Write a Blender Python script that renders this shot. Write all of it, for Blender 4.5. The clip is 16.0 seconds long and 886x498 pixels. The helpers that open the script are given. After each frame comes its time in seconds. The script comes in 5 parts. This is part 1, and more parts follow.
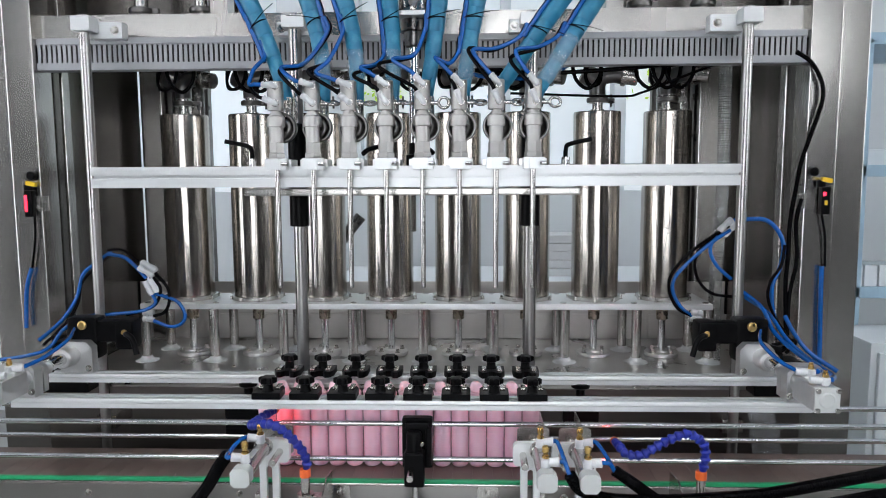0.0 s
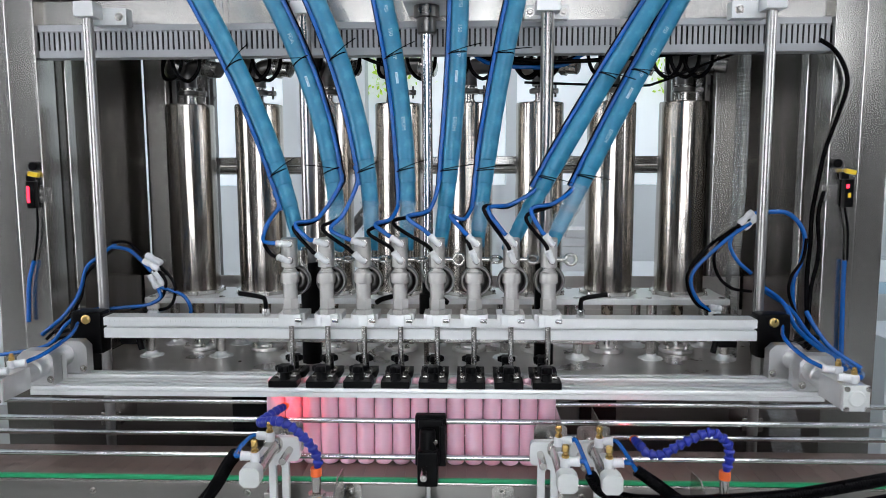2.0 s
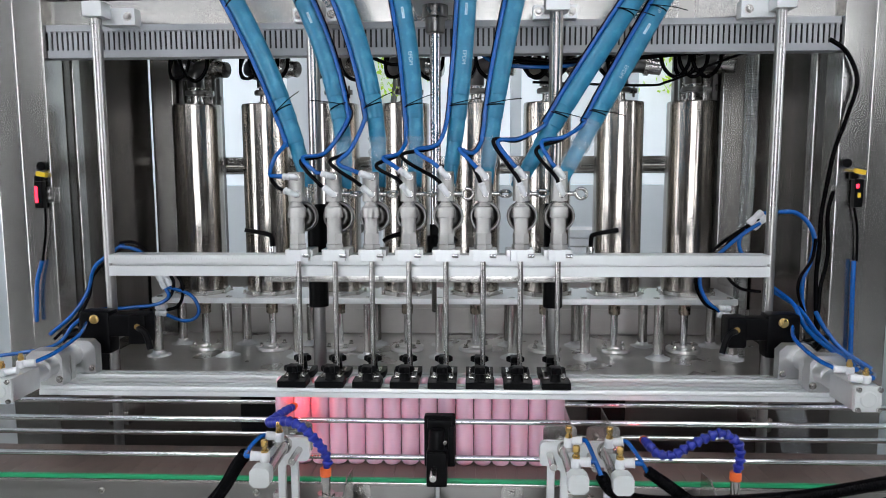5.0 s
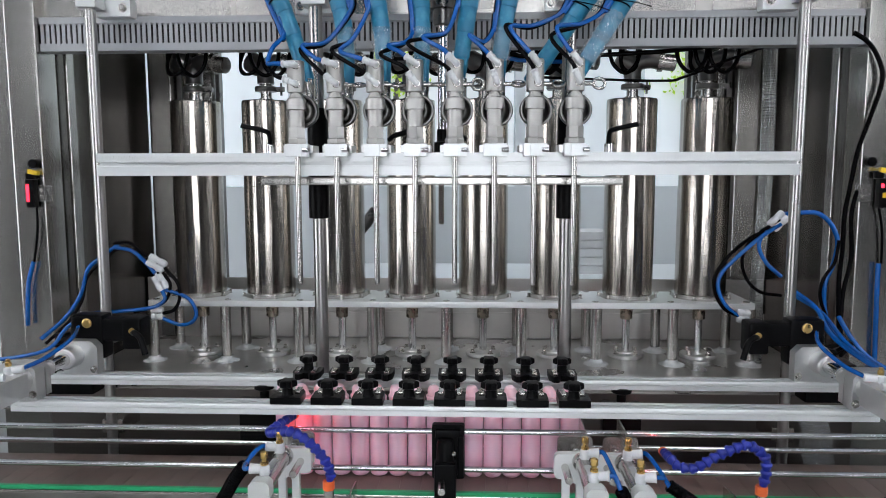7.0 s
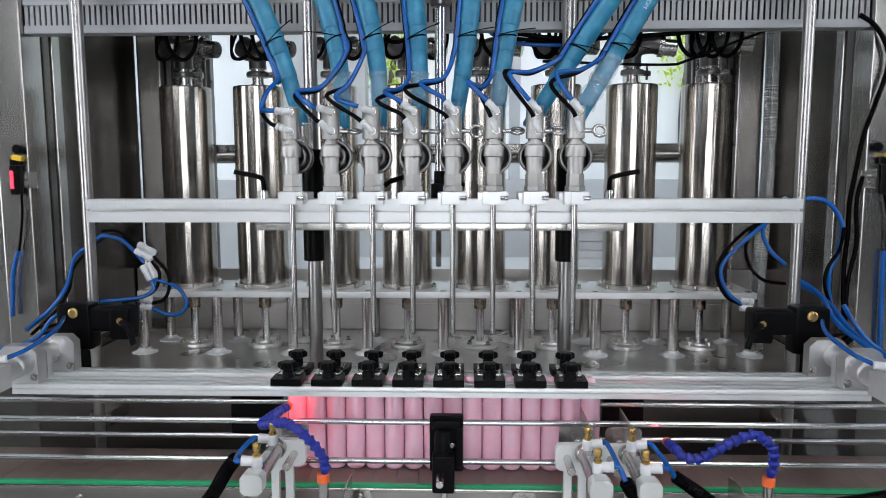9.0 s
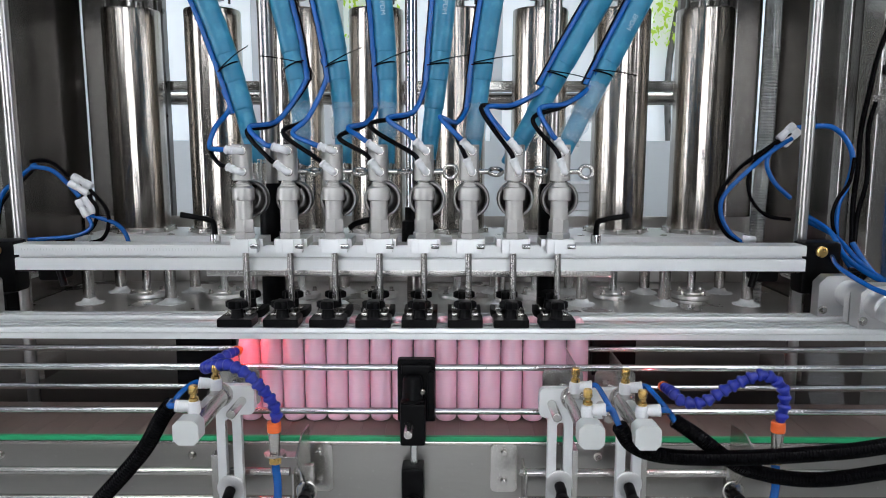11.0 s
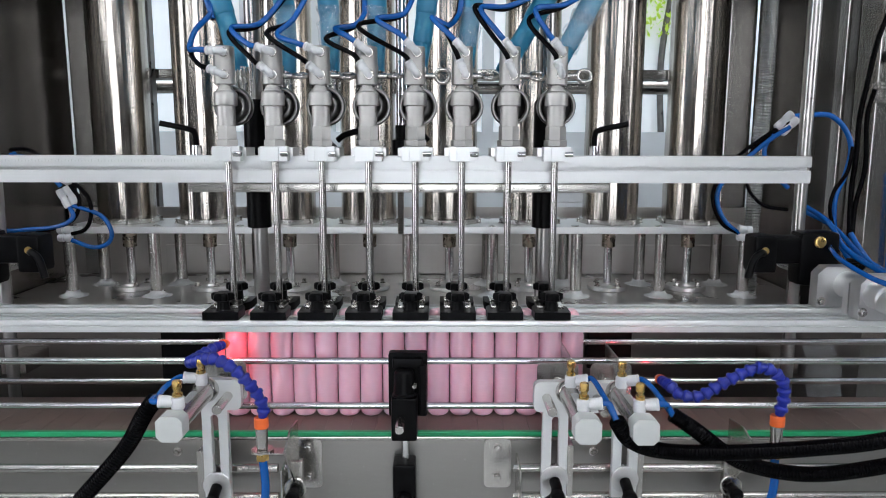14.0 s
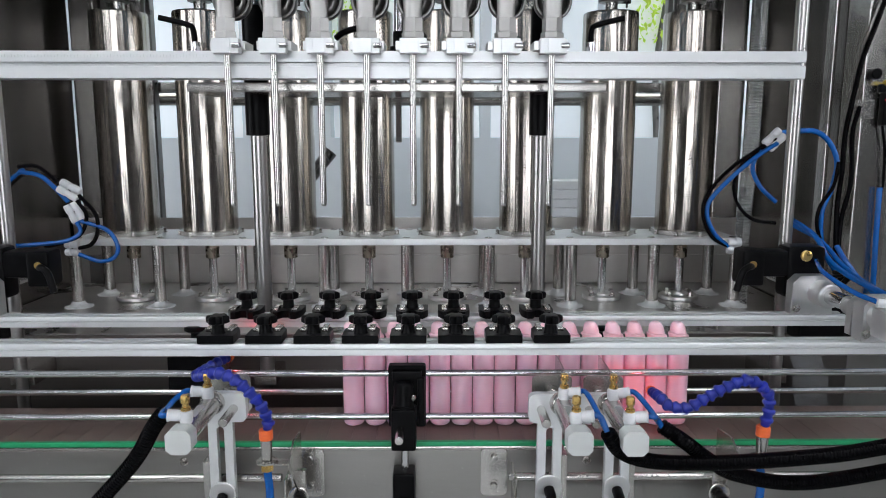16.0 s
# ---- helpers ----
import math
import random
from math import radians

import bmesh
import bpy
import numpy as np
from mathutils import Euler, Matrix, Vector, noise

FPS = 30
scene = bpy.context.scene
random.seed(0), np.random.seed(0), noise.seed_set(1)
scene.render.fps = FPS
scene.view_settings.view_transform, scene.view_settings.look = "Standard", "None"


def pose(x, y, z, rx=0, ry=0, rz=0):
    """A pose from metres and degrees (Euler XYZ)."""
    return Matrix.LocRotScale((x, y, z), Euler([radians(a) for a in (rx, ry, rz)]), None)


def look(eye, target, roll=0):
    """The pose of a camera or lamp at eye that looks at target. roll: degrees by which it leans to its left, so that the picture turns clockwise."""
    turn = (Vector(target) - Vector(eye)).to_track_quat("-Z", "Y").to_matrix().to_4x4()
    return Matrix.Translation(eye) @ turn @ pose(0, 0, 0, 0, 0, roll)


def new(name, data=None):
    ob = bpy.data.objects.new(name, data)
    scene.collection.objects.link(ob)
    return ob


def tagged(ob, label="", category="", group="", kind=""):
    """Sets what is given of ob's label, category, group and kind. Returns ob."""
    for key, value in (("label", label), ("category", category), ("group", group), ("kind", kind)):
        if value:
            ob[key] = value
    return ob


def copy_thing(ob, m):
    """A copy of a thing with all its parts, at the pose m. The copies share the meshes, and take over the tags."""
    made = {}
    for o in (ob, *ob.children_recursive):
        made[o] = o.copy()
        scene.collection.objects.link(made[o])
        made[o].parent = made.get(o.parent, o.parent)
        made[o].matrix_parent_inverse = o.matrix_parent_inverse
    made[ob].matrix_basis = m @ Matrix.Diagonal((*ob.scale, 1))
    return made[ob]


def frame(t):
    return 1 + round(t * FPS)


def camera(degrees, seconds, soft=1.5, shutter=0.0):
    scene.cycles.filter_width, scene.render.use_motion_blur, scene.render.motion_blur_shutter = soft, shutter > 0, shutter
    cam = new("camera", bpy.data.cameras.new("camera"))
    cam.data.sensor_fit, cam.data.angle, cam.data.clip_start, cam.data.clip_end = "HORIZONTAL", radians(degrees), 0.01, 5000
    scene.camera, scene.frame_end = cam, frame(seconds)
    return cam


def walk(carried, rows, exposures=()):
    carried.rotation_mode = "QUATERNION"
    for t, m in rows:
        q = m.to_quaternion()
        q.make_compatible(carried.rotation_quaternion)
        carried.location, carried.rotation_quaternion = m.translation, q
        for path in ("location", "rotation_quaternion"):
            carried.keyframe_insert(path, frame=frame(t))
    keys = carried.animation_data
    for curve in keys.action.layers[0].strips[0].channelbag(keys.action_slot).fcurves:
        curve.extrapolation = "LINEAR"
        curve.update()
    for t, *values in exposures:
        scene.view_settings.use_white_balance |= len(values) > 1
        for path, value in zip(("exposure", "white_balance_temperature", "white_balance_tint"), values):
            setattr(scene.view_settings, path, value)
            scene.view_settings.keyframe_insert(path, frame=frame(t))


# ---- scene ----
cam = camera(64.1, 16.0, 1.0)
PATH = [
    (0, (0.103, -1.343, 0.558), (0.032, 0.644, 0.346), -0.3),
    (0.5, (0.084, -1.314, 0.552), (0.013, 0.674, 0.341), -0.2),
    (1, (0.08, -1.313, 0.546), (0.007, 0.674, 0.328), -0.2),
    (1.5, (0.075, -1.307, 0.547), (0.002, 0.679, 0.323), -0.2),
    (2, (0.078, -1.306, 0.549), (0.003, 0.68, 0.324), -0.2),
    (2.5, (0.077, -1.307, 0.55), (0.002, 0.679, 0.325), -0.2),
    (3, (0.067, -1.308, 0.548), (-0.009, 0.678, 0.325), -0.2),
    (3.5, (0.066, -1.308, 0.549), (-0.011, 0.678, 0.325), -0.1),
    (4, (0.066, -1.307, 0.55), (-0.011, 0.679, 0.325), -0.2),
    (6.5, (0.057, -1.278, 0.543), (-0.029, 0.708, 0.319), -0.1),
    (7, (0.048, -1.246, 0.54), (-0.034, 0.741, 0.322), -0.1),
    (7.5, (0.048, -1.237, 0.537), (-0.03, 0.75, 0.319), -0.1),
    (8, (0.056, -1.248, 0.539), (-0.017, 0.739, 0.323), -0.2),
    (8.5, (0.052, -1.246, 0.537), (-0.016, 0.741, 0.321), -0.1),
    (9, (0.039, -1.213, 0.518), (-0.024, 0.773, 0.291), -0.1),
    (9.5, (0.032, -1.174, 0.505), (-0.018, 0.81, 0.262), -0.1),
    (10, (0.051, -1.126, 0.433), (0.017, 0.856, 0.173), -0.0),
    (12.5, (0.055, -1.069, 0.415), (0.055, 0.907, 0.105), 0.1),
    (13, (0.051, -1.061, 0.412), (0.055, 0.915, 0.101), 0.2),
    (13.5, (0.046, -1.055, 0.41), (0.055, 0.921, 0.103), 0.1),
    (14, (0.053, -1.058, 0.413), (0.064, 0.918, 0.104), 0.1),
    (14.5, (0.053, -1.057, 0.412), (0.068, 0.919, 0.104), 0.1),
    (15, (0.049, -1.061, 0.415), (0.067, 0.916, 0.111), 0.1),
    (15.5, (0.052, -1.062, 0.416), (0.069, 0.915, 0.114), 0.1),
    (16, (0.053, -1.089, 0.441), (0.07, 0.887, 0.134), -0.0),
]
walk(cam, [(t, look(eye, target, roll)) for t, eye, target, roll in PATH],
     exposures=((0, -0.36), (1, -0.28), (4, -0.30), (6.5, -0.44), (8, -0.46), (9.5, -0.38), (13, -0.38), (16, -0.44)))

# ---- light and world ----
world = bpy.data.worlds.new("world")
scene.world = world
world.use_nodes = True
wn = world.node_tree
bg = wn.nodes["Background"]
sky = wn.nodes.new("ShaderNodeTexSky")
sky.sky_type = "NISHITA"
sky.sun_disc = False
sky.sun_elevation = radians(50)
wn.links.new(sky.outputs[0], bg.inputs[0])
bg.inputs[1].default_value = 0.1


def area(name, x, y, z, sx, sy, power, rx=0, ry=0, rz=0, col=(1, 1, 1)):
    d = bpy.data.lights.new(name, "AREA")
    d.shape, d.size, d.size_y, d.energy, d.color = "RECTANGLE", sx, sy, power, col
    ob = new(name, d)
    ob.matrix_basis = pose(x, y, z, rx, ry, rz)
    return ob


LX = -0.014   # middle of the machine across the line


# ---- materials ----
def mat(name, col, rough=0.5, metal=0.0, var=0.1, scale=8.0, bump=0.0, bscale=200.0, stretch=(1, 1, 1), rvar=0.1,
        spec=0.5, trans=0.0, emit=0.0, sss=0.0, dirt=None, obvar=0.0, coat=0.0, alpha=1.0):
    m = bpy.data.materials.new(name)
    m.use_nodes = True
    nt = m.node_tree
    N, L = nt.nodes, nt.links
    p = N["Principled BSDF"]
    co = N.new("ShaderNodeTexCoord")
    mp = N.new("ShaderNodeMapping")
    mp.inputs["Scale"].default_value = stretch
    L.new(co.outputs["Object"], mp.inputs["Vector"])
    n1 = N.new("ShaderNodeTexNoise")
    n1.inputs["Scale"].default_value = scale
    n1.inputs["Detail"].default_value = 6
    L.new(mp.outputs[0], n1.inputs["Vector"])
    r = N.new("ShaderNodeMapRange")
    r.inputs["To Min"].default_value, r.inputs["To Max"].default_value = 1 - var, 1 + var
    r.inputs["From Min"].default_value, r.inputs["From Max"].default_value = 0.3, 0.7
    L.new(n1.outputs["Fac"], r.inputs["Value"])
    mul = N.new("ShaderNodeMix")
    mul.data_type, mul.blend_type = "RGBA", "MULTIPLY"
    mul.inputs["Factor"].default_value = 1
    mul.inputs["A"].default_value = (*col, 1)
    L.new(r.outputs[0], mul.inputs["B"])
    out = mul.outputs["Result"]
    if dirt:
        n2 = N.new("ShaderNodeTexNoise")
        n2.inputs["Scale"].default_value, n2.inputs["Detail"].default_value = dirt[1], 8
        L.new(co.outputs["Object"], n2.inputs["Vector"])
        r2 = N.new("ShaderNodeMapRange")
        r2.inputs["From Min"].default_value, r2.inputs["From Max"].default_value = dirt[2], dirt[2] + 0.12
        r2.inputs["To Max"].default_value = dirt[3]
        L.new(n2.outputs["Fac"], r2.inputs["Value"])
        mx = N.new("ShaderNodeMix")
        mx.data_type = "RGBA"
        L.new(r2.outputs[0], mx.inputs["Factor"])
        L.new(out, mx.inputs["A"])
        mx.inputs["B"].default_value = (*dirt[0], 1)
        out = mx.outputs["Result"]
    if obvar:
        oi = N.new("ShaderNodeObjectInfo")
        r3 = N.new("ShaderNodeMapRange")
        r3.inputs["To Min"].default_value, r3.inputs["To Max"].default_value = 1 - obvar, 1 + obvar
        L.new(oi.outputs["Random"], r3.inputs["Value"])
        m3 = N.new("ShaderNodeMix")
        m3.data_type, m3.blend_type = "RGBA", "MULTIPLY"
        m3.inputs["Factor"].default_value = 1
        L.new(out, m3.inputs["A"])
        L.new(r3.outputs[0], m3.inputs["B"])
        out = m3.outputs["Result"]
    L.new(out, p.inputs["Base Color"])
    rr = N.new("ShaderNodeMapRange")
    rr.inputs["To Min"].default_value, rr.inputs["To Max"].default_value = max(0.02, rough - rvar), min(1, rough + rvar)
    L.new(n1.outputs["Fac"], rr.inputs["Value"])
    L.new(rr.outputs[0], p.inputs["Roughness"])
    p.inputs["Metallic"].default_value = metal
    p.inputs["Specular IOR Level"].default_value = spec
    p.inputs["Transmission Weight"].default_value = trans
    p.inputs["Coat Weight"].default_value = coat
    p.inputs["Alpha"].default_value = alpha
    if sss:
        p.inputs["Subsurface Weight"].default_value = sss
        p.inputs["Subsurface Radius"].default_value = (0.02, 0.012, 0.012)
        p.inputs["Subsurface Scale"].default_value = 0.6
    if emit:
        p.inputs["Emission Color"].default_value = (*col, 1)
        p.inputs["Emission Strength"].default_value = emit
    if bump:
        n3 = N.new("ShaderNodeTexNoise")
        n3.inputs["Scale"].default_value, n3.inputs["Detail"].default_value = bscale, 3
        L.new(mp.outputs[0], n3.inputs["Vector"])
        b = N.new("ShaderNodeBump")
        b.inputs["Strength"].default_value, b.inputs["Distance"].default_value = bump, 0.001
        L.new(n3.outputs["Fac"], b.inputs["Height"])
        L.new(b.outputs[0], p.inputs["Normal"])
    return m


STEEL = mat("stainless_steel", (0.52, 0.505, 0.48), 0.25, 1, 0.08, 6, 0.05, 90, (1, 1, 0.05), 0.06)
# Upright streaks in colour and bump imitate reflections of the surroundings.
CYL = mat("brushed_stainless_tube", (0.47, 0.435, 0.395), 0.17, 1, 0.22, 80, 1.0, 90, (1, 1, 0.02), 0.09)
# Base darkened and streaked upright to carry dark reflections of the bay.
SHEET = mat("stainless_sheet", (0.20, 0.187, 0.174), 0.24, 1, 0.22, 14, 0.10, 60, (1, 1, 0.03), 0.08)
DECKM = mat("wet_stainless_deck", (0.58, 0.565, 0.55), 0.30, 1, 0.15, 9, 0.15, 30, (1, 1, 1), 0.12)
SATIN = mat("satin_ground_steel", (0.40, 0.39, 0.38), 0.28, 1, 0.06, 30, 0.05, 120, (1, 1, 0.04), 0.05)
SIDEM = mat("splashed_side_plate", (0.33, 0.32, 0.305), 0.34, 1, 0.16, 5, 0.25, 160, (0.3, 1, 1), 0.10, dirt=((0.55, 0.54, 0.52), 180, 0.66, 0.5))
NOZZ = mat("nozzle_steel", (0.50, 0.485, 0.465), 0.24, 1, 0.08, 30, 0.05, 120, (1, 1, 0.04), 0.05)
COUPL = mat("tarnished_coupling", (0.30, 0.26, 0.21), 0.28, 1, 0.15, 60, 0, 1, (1, 1, 1), 0.08)
FRONTM = mat("brushed_front_panel", (0.21, 0.19, 0.18), 0.36, 1, 0.25, 5, 0.12, 60, (0.15, 1, 1), 0.10)
CHROME = mat("polished_rod", (0.66, 0.66, 0.66), 0.17, 1, 0.03, 8, 0, 1, (1, 1, 1), 0.04)
ALU = mat("anodised_aluminium", (0.70, 0.715, 0.72), 0.38, 0.5, 0.04, 20, 0.05, 300, (0.2, 1, 1), 0.06)
ALUM = mat("machined_aluminium", (0.66, 0.66, 0.66), 0.36, 0.9, 0.06, 30, 0.08, 300, (1, 1, 1), 0.08)
VALVE = mat("bead_blasted_steel", (0.50, 0.49, 0.475), 0.48, 0.9, 0.06, 40, 0.12, 900, (1, 1, 1), 0.06)
DARKST = mat("dark_cast_steel", (0.16, 0.155, 0.15), 0.30, 1, 0.2, 20, 0.2, 150, (1, 1, 1), 0.1)
BLACK = mat("black_plastic", (0.003, 0.003, 0.0035), 0.36, 0, 0.25, 60, 0.15, 500, (1, 1, 1), 0.1, spec=0.08)
RUBBER = mat("black_rubber", (0.0015, 0.0015, 0.002), 0.24, 0, 0.2, 60, 0.0, 1, (1, 1, 1), 0.05, spec=0.05)
PINK = mat("pink_plastic", (0.98, 0.60, 0.73), 0.36, 0, 0.03, 14, 0.03, 60, (1, 1, 1), 0.05, spec=0.7, sss=0.22, obvar=0.03, coat=0.25)
PINKCAP = mat("pink_cap_plastic", (0.90, 0.58, 0.655), 0.4, 0, 0.03, 14, 0.03, 60, (1, 1, 1), 0.05, sss=0.3, obvar=0.03)
HOSE = mat("blue_rubber_hose", (0.016, 0.185, 0.32), 0.36, 0, 0.12, 40, 0.15, 200, (1, 1, 1), 0.10, dirt=((0.07, 0.32, 0.46), 45, 0.52, 0.42))
TUBEB = mat("blue_air_tube", (0.003, 0.082, 0.32), 0.25, 0, 0.08, 30, 0, 1, (1, 1, 1), 0.05)
BLUEHOSE = mat("blue_modular_plastic", (0.008, 0.020, 0.27), 0.35, 0, 0.10, 30, 0.05, 100, (1, 1, 1), 0.06)
ORANGE = mat("orange_plastic", (0.80, 0.14, 0.03), 0.4, 0, 0.05, 30)
WHITEP = mat("white_plastic", (0.64, 0.65, 0.665), 0.35, 0, 0.03, 30, 0, 1, (1, 1, 1), 0.05)
GREYCAP = mat("grey_enamel_cap", (0.55, 0.57, 0.56), 0.42, 0.1, 0.03, 60, 0.1, 500)
BRASS = mat("brass", (0.62, 0.42, 0.15), 0.28, 1, 0.1, 60, 0, 1, (1, 1, 1), 0.08)
GREEN = mat("green_wear_strip", (0.01, 0.30, 0.12), 0.4, 0, 0.1, 30)
BELT = mat("brown_conveyor_belt", (0.15, 0.105, 0.09), 0.42, 0, 0.2, 20, 0.2, 150, (1, 1, 1), 0.1, obvar=0.06)
SEAL = mat("white_sealant", (0.70, 0.71, 0.71), 0.6, 0, 0.06, 60, 0.3, 200)
DUCTM = mat("grey_pvc_duct", (0.36, 0.37, 0.385), 0.5, 0, 0.04, 20)
DARK = mat("dark_void", (0.02, 0.02, 0.02), 0.6)
YELLOW = mat("yellow_plastic", (0.75, 0.50, 0.02), 0.4)
REDLED = mat("red_led", (1.0, 0.02, 0.05), 0.4, emit=5.0)
REDTIP = mat("red_sensor_light", (1.0, 0.05, 0.03), 0.4, emit=30.0)
CLEAR = mat("clear_pvc_hose", (0.80, 0.82, 0.81), 0.12, 0, 0.05, 40, trans=0.92, rvar=0.05)
WRAP = mat("clear_film", (0.85, 0.92, 0.95), 0.10, 0, 0.02, 60, 1.0, 90, rvar=0.05, alpha=0.16)
WALLM = mat("white_wall_paint", (0.66, 0.71, 0.74), 0.7, 0, 0.03, 2)
FLOORM = mat("grey_epoxy_floor", (0.34, 0.345, 0.34), 0.35, 0, 0.1, 3)
DIMW = mat("pale_blue_frame", (0.35, 0.50, 0.62), 0.4, 0.2, 0.05, 8)
# The leaves emit a little, which stands in for daylight falling on them.
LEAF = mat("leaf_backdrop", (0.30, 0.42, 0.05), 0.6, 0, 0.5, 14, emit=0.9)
GLOW = mat("overcast_daylight", (0.92, 0.95, 1.0), 0.5, 0, 0.02, 1, emit=7.2)
GLOWF = mat("hazy_daylight", (0.88, 0.955, 1.0), 0.5, 0, 0.06, 2, emit=0.34)
FLANGEM = mat("turned_steel_flange", (0.74, 0.73, 0.71), 0.38, 1, 0.06, 20)
BACKM = mat("scuffed_back_plate", (0.52, 0.50, 0.48), 0.42, 1, 0.12, 7, 0.1, 40, (1, 1, 1), 0.08)
# For walls out of view, made near black so the steel reflects dark.
GREYW = mat("grey_wall_panel", (0.05, 0.05, 0.052), 0.6, 0, 0.05, 2)
RINGM = mat("dull_steel_ring", (0.17, 0.165, 0.16), 0.34, 1, 0.1, 20)
LAMPM = mat("ceiling_panel_light", (0.975, 0.965, 1.0), 0.5, emit=13.0)


# ---- builders ----
def thing(name, x=0, y=0, z=0, label="", category="", group="", kind="", rz=0):
    e = new(name)
    e.empty_display_size = 0.02
    e.matrix_basis = pose(x, y, z, 0, 0, rz)
    return tagged(e, label, category, group, kind)


def part(name, bm, material, parent=None, label="", smooth=48):
    """One mesh object; its shading normals lean to the larger faces, so that flats stay flat beside rounded edges."""
    me = bpy.data.meshes.new(name)
    bm.normal_update()
    lim = math.cos(radians(smooth))
    info = {fc: (fc.normal.copy(), fc.calc_area()) for fc in bm.faces}
    normals = []
    for fc in bm.faces:
        fc.smooth = True
        n0 = info[fc][0]
        for v in fc.verts:
            n = Vector((0, 0, 0))
            for g in v.link_faces:
                m, a = info[g]
                if m.dot(n0) > lim:
                    n += m * a
            normals.append(n.normalized() if n.length > 0 else n0)
    bm.to_mesh(me)
    bm.free()
    me.normals_split_custom_set(normals)
    me.materials.append(material)
    ob = new(name, me)
    if parent is not None:
        ob.parent = parent
    if label:
        tagged(ob, label)
    return ob


def again(ob, parent, m, name=None):
    """The same mesh once more, as another part, with its own parts."""
    o = new(name or ob.name.split(".")[0], ob.data)
    o.parent = parent
    o.matrix_basis = m
    for k in ob.children:
        again(k, o, k.matrix_basis.copy())
    if "label" in ob:
        o["label"] = ob["label"]
    return o


def B():
    return bmesh.new()


def box(bm, x0, x1, y0, y1, z0, z1, bev=0.0, m=None):
    g = bmesh.ops.create_cube(bm, size=1)
    vs = g["verts"]
    for v in vs:
        v.co = Vector(((x0 + x1) / 2 + v.co.x * (x1 - x0), (y0 + y1) / 2 + v.co.y * (y1 - y0), (z0 + z1) / 2 + v.co.z * (z1 - z0)))
    if bev:
        es = list({e for v in vs for e in v.link_edges})
        r = bmesh.ops.bevel(bm, geom=es, offset=bev, segments=2, affect="EDGES", profile=0.6)
        vs = [v for v in set(vs) | {v for f in r["faces"] for v in f.verts} if v.is_valid]
    if m is not None:
        bmesh.ops.transform(bm, matrix=m, verts=vs)
    return bm


def rings(bm, frames, seg, cap=True):
    """Skin rings: each (centre, u, v, r)."""
    rs = []
    for c, u, w, r in frames:
        rs.append([bm.verts.new(c + (u * math.cos(a) + w * math.sin(a)) * r) for a in (2 * math.pi * k / seg for k in range(seg))])
    for a, b in zip(rs, rs[1:]):
        for k in range(seg):
            bm.faces.new((a[k], a[(k + 1) % seg], b[(k + 1) % seg], b[k]))
    if cap:
        bm.faces.new(rs[0][::-1])
        bm.faces.new(rs[-1])
    return bm


def lathe(bm, p0, axis, prof, seg=24):
    """prof: (distance along axis, radius)."""
    ax = Vector(axis).normalized()
    u = ax.orthogonal().normalized()
    w = ax.cross(u)
    return rings(bm, [(Vector(p0) + ax * d, u, w, r) for d, r in prof], seg)


def rod(bm, p0, p1, r, seg=20, bev=0.0008):
    p0, p1 = Vector(p0), Vector(p1)
    d = (p1 - p0).length
    b = min(bev, d * 0.3)
    return lathe(bm, p0, p1 - p0, [(0, r - b), (b, r), (d - b, r), (d, r - b)], seg)


def spline(pts, n=8):
    P = [Vector(p) for p in pts]
    P = [P[0] * 2 - P[1]] + P + [P[-1] * 2 - P[-2]]
    out = []
    for i in range(1, len(P) - 2):
        for k in range(n):
            t = k / n
            a, b, c, d = P[i - 1], P[i], P[i + 1], P[i + 2]
            out.append(0.5 * ((2 * b) + (c - a) * t + (2 * a - 5 * b + 4 * c - d) * t * t + (3 * b - a - 3 * c + d) * t ** 3))
    out.append(P[-2])
    return out


def tube(bm, pts, r, seg=10, n=8, ripple=None):
    """A pipe through pts. ripple: (pitch, depth) for a corrugated one."""
    q = spline(pts, n)
    if ripple:
        L = [0]
        for a, b in zip(q, q[1:]):
            L.append(L[-1] + (b - a).length)
        m = max(2, int(L[-1] / ripple[0] * 4))
        qq = []
        for k in range(m + 1):
            s = L[-1] * k / m
            i = max(0, min(len(q) - 2, int(np.searchsorted(L, s)) - 1))
            f = (s - L[i]) / max(1e-9, L[i + 1] - L[i])
            qq.append(q[i].lerp(q[i + 1], min(1, max(0, f))))
        q = qq
    fr = []
    u = None
    for i, c in enumerate(q):
        t = (q[min(i + 1, len(q) - 1)] - q[max(i - 1, 0)]).normalized()
        u = t.orthogonal().normalized() if u is None else (u - t * u.dot(t)).normalized()
        rr = r if not ripple else r - (ripple[1] if i % 4 in (0, 1) else 0)
        fr.append((c, u, t.cross(u), rr))
    return rings(bm, fr, seg)


def hexbolt(bm, p, axis, r=0.004, h=0.004):
    ax = Vector(axis).normalized()
    lathe(bm, p, ax, [(0, r * 1.5), (0.001, r * 1.5)], 14)
    return lathe(bm, Vector(p) + ax * 0.001, ax, [(0, r), (h * 0.8, r), (h, r * 0.8)], 6)


def plate_xz(bm, outline, y0, y1):
    """Extrudes an outline in x and z from y0 to y1."""
    a = [bm.verts.new((x, y0, z)) for x, z in outline]
    b = [bm.verts.new((x, y1, z)) for x, z in outline]
    bm.faces.new(a)
    bm.faces.new(b[::-1])
    for k in range(len(a)):
        j = (k + 1) % len(a)
        bm.faces.new((a[j], a[k], b[k], b[j]))
    bmesh.ops.recalc_face_normals(bm, faces=bm.faces[:])
    return bm


